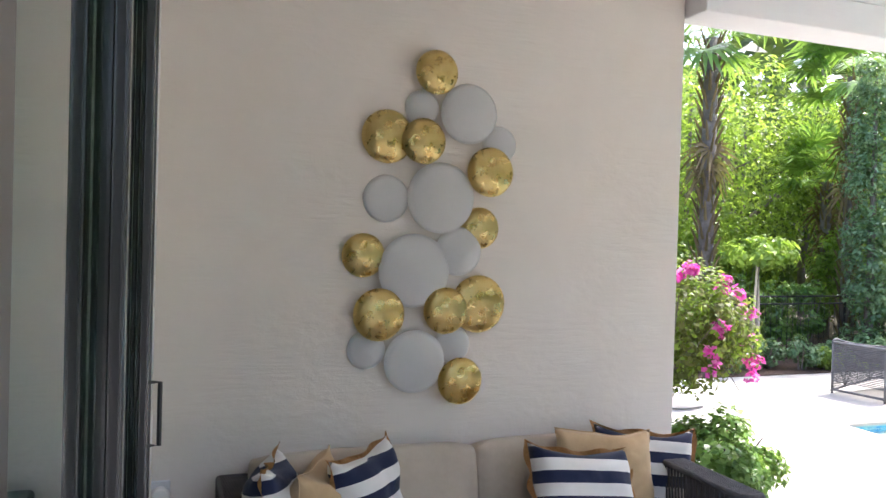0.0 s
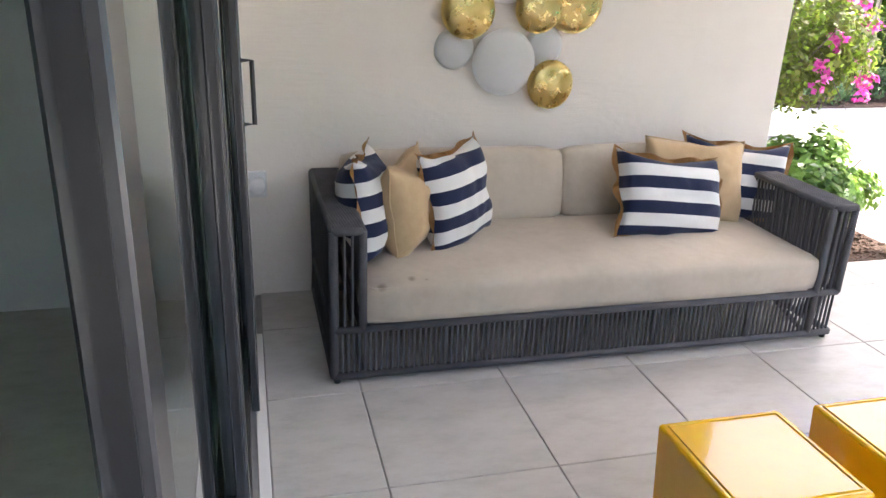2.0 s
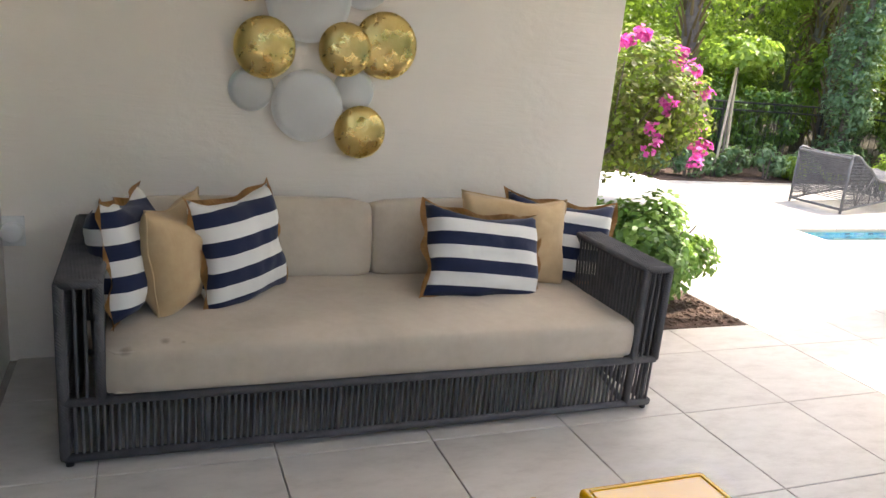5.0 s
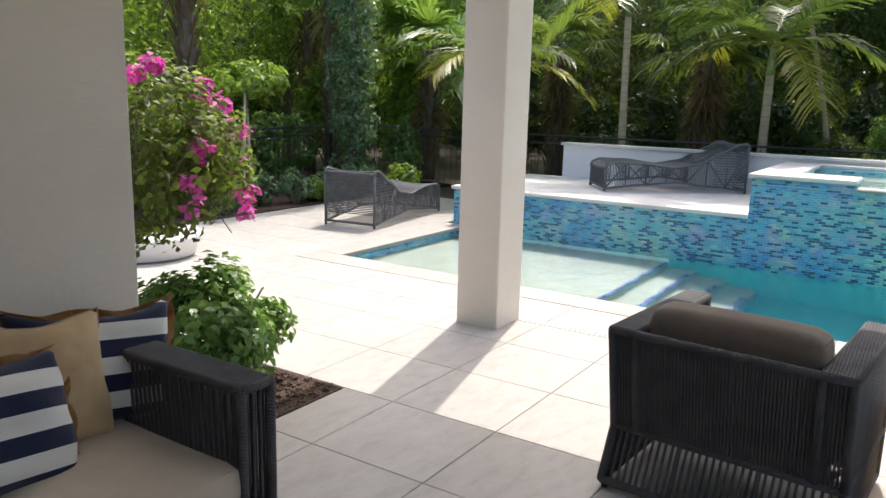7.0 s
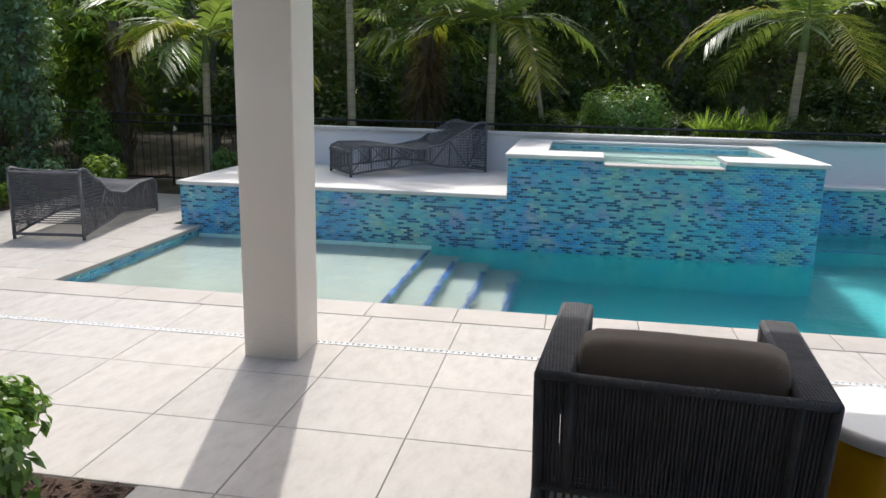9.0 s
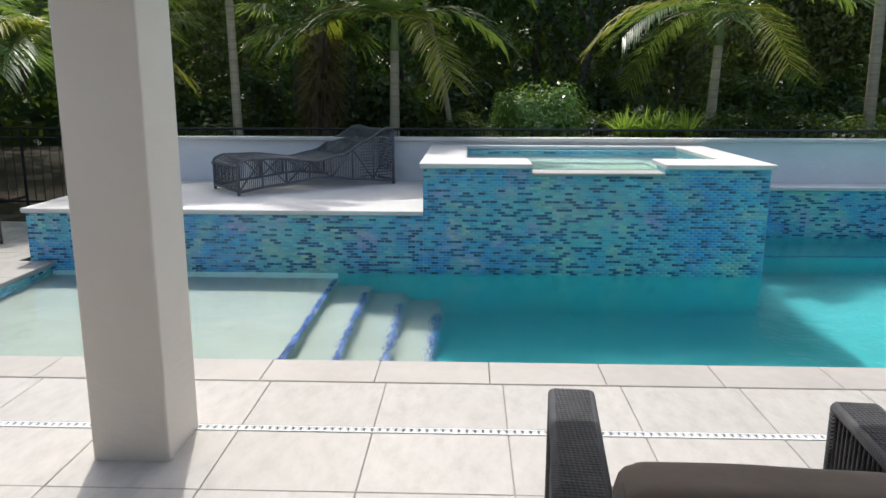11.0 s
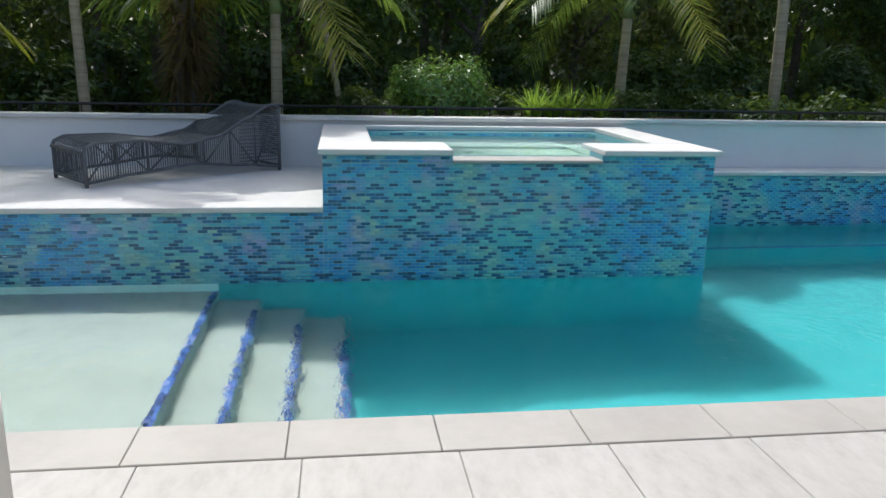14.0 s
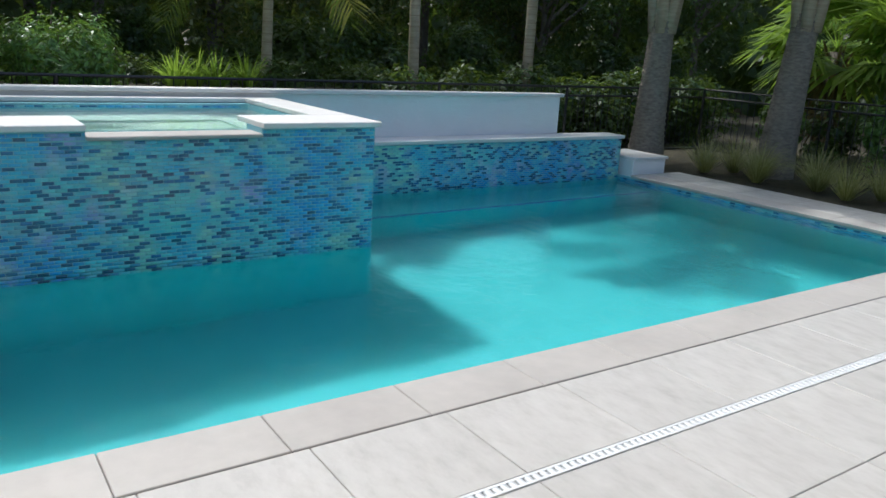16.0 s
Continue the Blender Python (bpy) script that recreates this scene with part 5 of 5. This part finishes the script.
feather_palm(pose(11.9, 7.45, 0), 1.75, 11, 1.4, PALM, (-0.05, -0.05), 0.055, 0.4, phase=2.2, yellow=3)
feather_palm(pose(13.4, 2.6, 0), 3.0, 9, 1.7, "leaning slender palm in the thicket", (-0.5, 0.55), 0.036, phase=1.1, yellow=0)
for x, y, h in ((13.5, 4.55, 2.5), (14.6, 7.6, 2.6)):
    fan_palm(pose(x, y, 0), h, 15, 0.75, "fan palm with a skirt of dry brown fronds", 0.15, 16)
# Brighter leaf colour than the other palms, in place of sun on the fronds.
for x, y, h in ((8.35, 10.5, 5.2), (11.9, 10.9, 5.0), (13.2, 9.6, 2.4), (12.9, 12.4, 3.2)):
    fan_palm(pose(x, y, 0), h, 20, 0.9, "tall fan palm among the garden trees", 0.13, 5, LEAF_BUSH)
# These palms get their sunlit look from the lime leaf colour.
for x, y in ((11.0, -9.6), (9.2, -9.2)):
    fan_palm(pose(x, y, 0), 1.7, 30, 0.95, "low sunlit fan palm behind the fence", 0.13, 8, LEAF_LIME)


def thick_palm(m, height, r, lean, label):
    s = thing("royal_palm", m, label, "palm tree", "thick palms")
    lx, ly = lean
    path = [(lx * f, ly * f, height * f - 0.05) for f in (0, 0.1, 0.25, 0.5, 0.75, 1.0)]
    bm = bmesh.new()
    prof = [1.25, 1.15, 1.0, 0.9, 0.8, 0.7]
    for (a, b), (ra, rb) in zip(zip(path, path[1:]), zip(prof, prof[1:])):
        tube(bm, [a, b], r * ra, 18, r * rb, cap=False)
    part("trunk", bm, PALM_GREY, s, "ringed grey palm trunk", True)
    sc = bmesh.new()
    for k in range(int(height / 0.085)):
        f = (k + 0.5) * 0.085 / height
        rr = r * (1.25 - 0.55 * min(1, f ** 0.6)) + 0.006
        tube(sc, [(lx * f, ly * f, f * height), (lx * f, ly * f, f * height + 0.03)], rr, 16, rr * 0.985, cap=False)
    tagged(part("ringed_bark", sc, PALM_GREY, s), kind="stuff")
    bt = bmesh.new()
    for k in range(6):
        a = k * 1.05
        d = Vector((math.cos(a), math.sin(a), 0))
        top = Vector((lx, ly, height))
        tube(bt, [top + d * r * 0.4 + Vector((0, 0, -0.35)), top + d * r * 0.8 + Vector((0, 0, 0.1)), top + d * r * 1.9 + Vector((0, 0, 0.8))], 0.11, 6, 0.04)
    part("crown_boot", bt, PALE_BARK, s, "pale split leaf bases", True)
    for k in range(12):
        vs, fs = [], []
        frond(vs, fs, (lx, ly, height + 0.6), k * 0.524, 2.6, 0.8, 0.6, 46, 0.6, 0.045)
        quads("frond", np.array(vs), fs, LEAF_PALM, s)
    return s


thick_palm(pose(11.35, -5.75, 0), 2.15, 0.22, (0.05, -0.10), "thick ringed palm trunk beside the pool deck")
thick_palm(pose(10.05, -6.85, 0), 2.25, 0.23, (-0.05, -0.16), "thick ringed palm trunk by the fence")

# shrubs and tufts behind the spa
shrub("round_shrub", pose(12.55, 1.55, 0.46), (0.64, 0.64, 0.60), 9000, 0.06, LEAF_GLOSS, "round clipped dark green shrub behind the spa", lumps=60)
for x, y in ((12.15, 0.55), (12.2, 0.1), (12.25, -0.25), (12.3, 0.3)):
    tuft("strap_plant", pose(x, y, 0.88), 60, 0.62, 0.032, LEAF_LIME, "lime strap-leaved plant behind the spa", "plant", 1.0, "strap-leaved plants")
structure(obj("planting_bank", boxed(11.9, -2.0, -0.03, 14.2, 2.6, 0.88, 0.05), SOIL), "raised soil bank behind the parapet", "bank")
for k in range(13):
    tuft("grass_tuft", pose(6.6 + 0.33 * k + 0.1 * math.sin(k * 3), -5.95 - 0.22 * (k % 3), 0), 210, 0.82, 0.008, GRASS, "tan ornamental grass beside the pool deck", "grass", 1.1, "grass tufts")

# ---- thicket ----
kinds = [
    tree("thicket_tree", pose(16.9, 0.4, 0), 3.6, (2.0, 2.0, 2.4), 13000, 0.115, LEAF_DARK_SHADED, "broadleaf tree in the thicket, canopy shade darkened into its leaves", 0.12, 60, 8, "thicket trees"),
    tree("thicket_tree", pose(17.0, 4.6, 0), 4.2, (2.1, 2.1, 2.8), 13000, 0.11, LEAF_GLOSS, "green broadleaf tree in the thicket", 0.12, 60, 8, "thicket trees"),
    tree("thicket_tree", pose(10.3, 13.6, 0), 3.8, (2.0, 2.0, 2.4), 7000, 0.125, LEAF_LIME, "sunlit lime green tree in the garden", 0.10, 55, 8, "garden trees"),
    tree("thicket_tree", pose(16.9, -3.8, 0), 4.0, (1.9, 1.9, 2.6), 12000, 0.11, LEAF_OLIVE, "olive green tree in the thicket", 0.12, 55, 8, "thicket trees"),
]
rng = random.Random(5)
for k in range(10):
    y = -12 + 2.7 * k
    copy_thing(kinds[(0, 3, 1)[k % 3]], pose(17.6 + rng.uniform(-0.6, 1.0), y + rng.uniform(-0.5, 0.5), rng.uniform(-0.4, 0.4), 0, 0, rng.uniform(0, 360)))
for k in range(9):
    y = -12 + 3.1 * k
    copy_thing(kinds[(1, 0, 3)[k % 3]], pose(20.3 + rng.uniform(-0.6, 1.0), y, rng.uniform(0.8, 2.0), 0, 0, rng.uniform(0, 360)))
for k, (x, y, kind) in enumerate(((6.3, 13.4, 2), (8.2, 13.7, 2), (12.6, 14.6, 2), (14.4, 12.3, 2), (4.6, 15.5, 2), (8.8, 16.5, 2), (12.0, 17.5, 1), (15.5, 15.5, 0), (6.0, 18.5, 1), (3.2, 12.6, 1), (2.2, 17.5, 0))):
    copy_thing(kinds[kind], pose(x, y, rng.uniform(-0.6, 0.2) - (0.5 if kind == 2 else 0), 0, 0, rng.uniform(0, 360)))
for k, (x, y) in enumerate(((15.8, -12.2), (9.4, -12.6), (6.0, -11.6), (16.6, -8.2), (2.6, -11.8), (11.0, -14.5), (6.5, -15.0))):
    copy_thing(kinds[(0, 1, 3)[k % 3]], pose(x, y, rng.uniform(-0.8, 0), 0, 0, rng.uniform(0, 360)))
# Understory leaves carry the canopy's shade in their colour.
under = [shrub("understory_shrub", pose(14.0, -1.6, 0.2), (0.85, 0.85, 0.8), 3600, 0.095, LEAF_DARK_SHADED, "understory shrub with canopy shade put into its leaf colour", lumps=34, group="understory"), shrub("understory_shrub", pose(14.2, 6.4, 0.0), (0.85, 0.85, 0.75), 3000, 0.11, LEAF_DARK_SHADED, "understory shrub with canopy shade put into its leaf colour", lumps=30, group="understory")]
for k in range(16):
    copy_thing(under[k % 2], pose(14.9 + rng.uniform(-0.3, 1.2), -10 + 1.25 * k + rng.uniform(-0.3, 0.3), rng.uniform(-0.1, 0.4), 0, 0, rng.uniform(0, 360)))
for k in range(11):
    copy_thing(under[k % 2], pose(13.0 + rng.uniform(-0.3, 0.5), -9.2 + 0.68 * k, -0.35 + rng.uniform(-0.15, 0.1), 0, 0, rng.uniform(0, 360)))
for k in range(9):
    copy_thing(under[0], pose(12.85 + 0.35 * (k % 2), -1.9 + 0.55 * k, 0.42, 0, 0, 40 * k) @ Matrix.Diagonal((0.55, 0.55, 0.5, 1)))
lime = shrub("tall_lime_shrub", pose(9.3, 11.9, 0), (0.9, 0.8, 1.25), 2600, 0.13, LEAF_LIME, "tall sunlit lime green shrub beyond the hedge", lumps=44, group="lime thicket")
for x, y, z in ((7.4, 11.8, 0), (11.0, 12.6, 0.3), (10.3, 13.3, 1.2), (8.4, 13.6, 1.4), (6.2, 12.2, 0.2), (12.6, 11.6, 0), (9.4, 12.8, 2.0), (13.8, 10.4, 0.2)):
    copy_thing(lime, pose(x, y, z * 0.0, 0, 0, rng.uniform(0, 360)))
for k in range(8):
    copy_thing(under[k % 2], pose(5.5 + 1.1 * k, 14.6 + rng.uniform(-0.2, 0.5), 0, 0, 0, rng.uniform(0, 360)))
n = 26000
ang, rad = RS.uniform(-1.5, 2.4, n), RS.uniform(22, 30, n)
pts = np.stack([4 + rad * np.cos(ang), 1 + rad * np.sin(ang), RS.uniform(0, 1, n) ** 1.2 * (8.5 + 1.5 * np.sin(ang * 9) + np.sin(ang * 23))], 1)
leaf_mesh("far_woods", pts, np.stack([-np.cos(ang), -np.sin(ang), 0 * ang + 0.4], 1), 0.85, LEAF_DARK_SHADED, None, 0.5)
tagged(bpy.data.objects["far_woods"], "far woods behind the garden, shade put into their leaf colour", "woods", kind="stuff")

# ---- floor tiles and slot drain ----
TX, TY = 0.380, 2.885
DRAIN0, DRAIN1 = 5.728, 5.79


def floor_tile(x0, y0, x1, y1):
    g = 0.0018
    me = bpy.data.meshes.new("tile")
    X0, Y0, X1, Y1 = x0 + g, y0 + g, x1 - g, y1 - g
    b = 0.003
    vs = [(X0, Y0, -0.012), (X1, Y0, -0.012), (X1, Y1, -0.012), (X0, Y1, -0.012), (X0, Y0, -b), (X1, Y0, -b), (X1, Y1, -b), (X0, Y1, -b), (X0 + b, Y0 + b, 0), (X1 - b, Y0 + b, 0), (X1 - b, Y1 - b, 0), (X0 + b, Y1 - b, 0)]
    me.from_pydata(vs, [], [(8, 9, 10, 11), (4, 5, 9, 8), (5, 6, 10, 9), (6, 7, 11, 10), (7, 4, 8, 11), (0, 1, 5, 4), (1, 2, 6, 5), (2, 3, 7, 6), (3, 0, 4, 7)])
    me.materials.append(TILE)
    ob = new("tile", me)
    ob.parent = floor


xs = [0.006] + [TX + 0.6045 * k for k in range(9)] + [DRAIN0]
ys = [TY + 0.611 * k for k in range(-14, 11)]
BED = (2.845, 3.82, 3.99, 4.75)
for x0, x1 in list(zip(xs, xs[1:])) + [(DRAIN1, 6.32)]:
    for y0, y1 in zip(ys, ys[1:]):
        if x0 < 2.9 and y0 > 3.9:
            continue
        if x0 > 2.7 and x0 < BED[2] - 0.05 and y0 < BED[3] and y1 > BED[1] + 0.05:
            if y0 < BED[1] - 0.02:
                floor_tile(x0, y0, x1, BED[1])
            continue
        floor_tile(x0, y0, x1, y1)
for k in range(8):
    for j in range(4):
        x0 = 6.32 + 0.61 * k
        y0 = PY1 + 0.305 + 0.613 * j
        floor_tile(x0, y0, min(x0 + 0.61, 11.0), min(8.68, y0 + 0.613))
drain = thing("slot_drain", pose(0, 0, 0), "white plastic slotted deck drain strip", "drain")
part("channel", boxed(DRAIN0 + 0.004, -5.6, -0.03, DRAIN1 - 0.004, 8.9, -0.0075), DRAIN_SHADE, drain, "drain channel, slot shade painted grey")
for a in (DRAIN0 + 0.004, DRAIN1 - 0.016):
    part("rim", boxed(a, -5.6, -0.0075, a + 0.012, 8.9, 0.002), PLASTIC, drain)
vs, fs = [], []
for k in range(int(14.5 / 0.036)):
    y = -5.6 + 0.036 * k
    x0, x1, z = DRAIN0 + 0.014, DRAIN1 - 0.014, 0.001
    i = len(vs)
    vs += [(x0, y, z), (x1, y, z), (x1, y + 0.026, z), (x0, y + 0.026, z), (x0, y, z - 0.008), (x1, y, z - 0.008), (x1, y + 0.026, z - 0.008), (x0, y + 0.026, z - 0.008)]
    fs += [(i, i + 1, i + 2, i + 3), (i, i + 4, i + 5, i + 1), (i + 2, i + 6, i + 7, i + 3)]
tagged(quads("grating", vs, fs, PLASTIC, drain), kind="stuff")
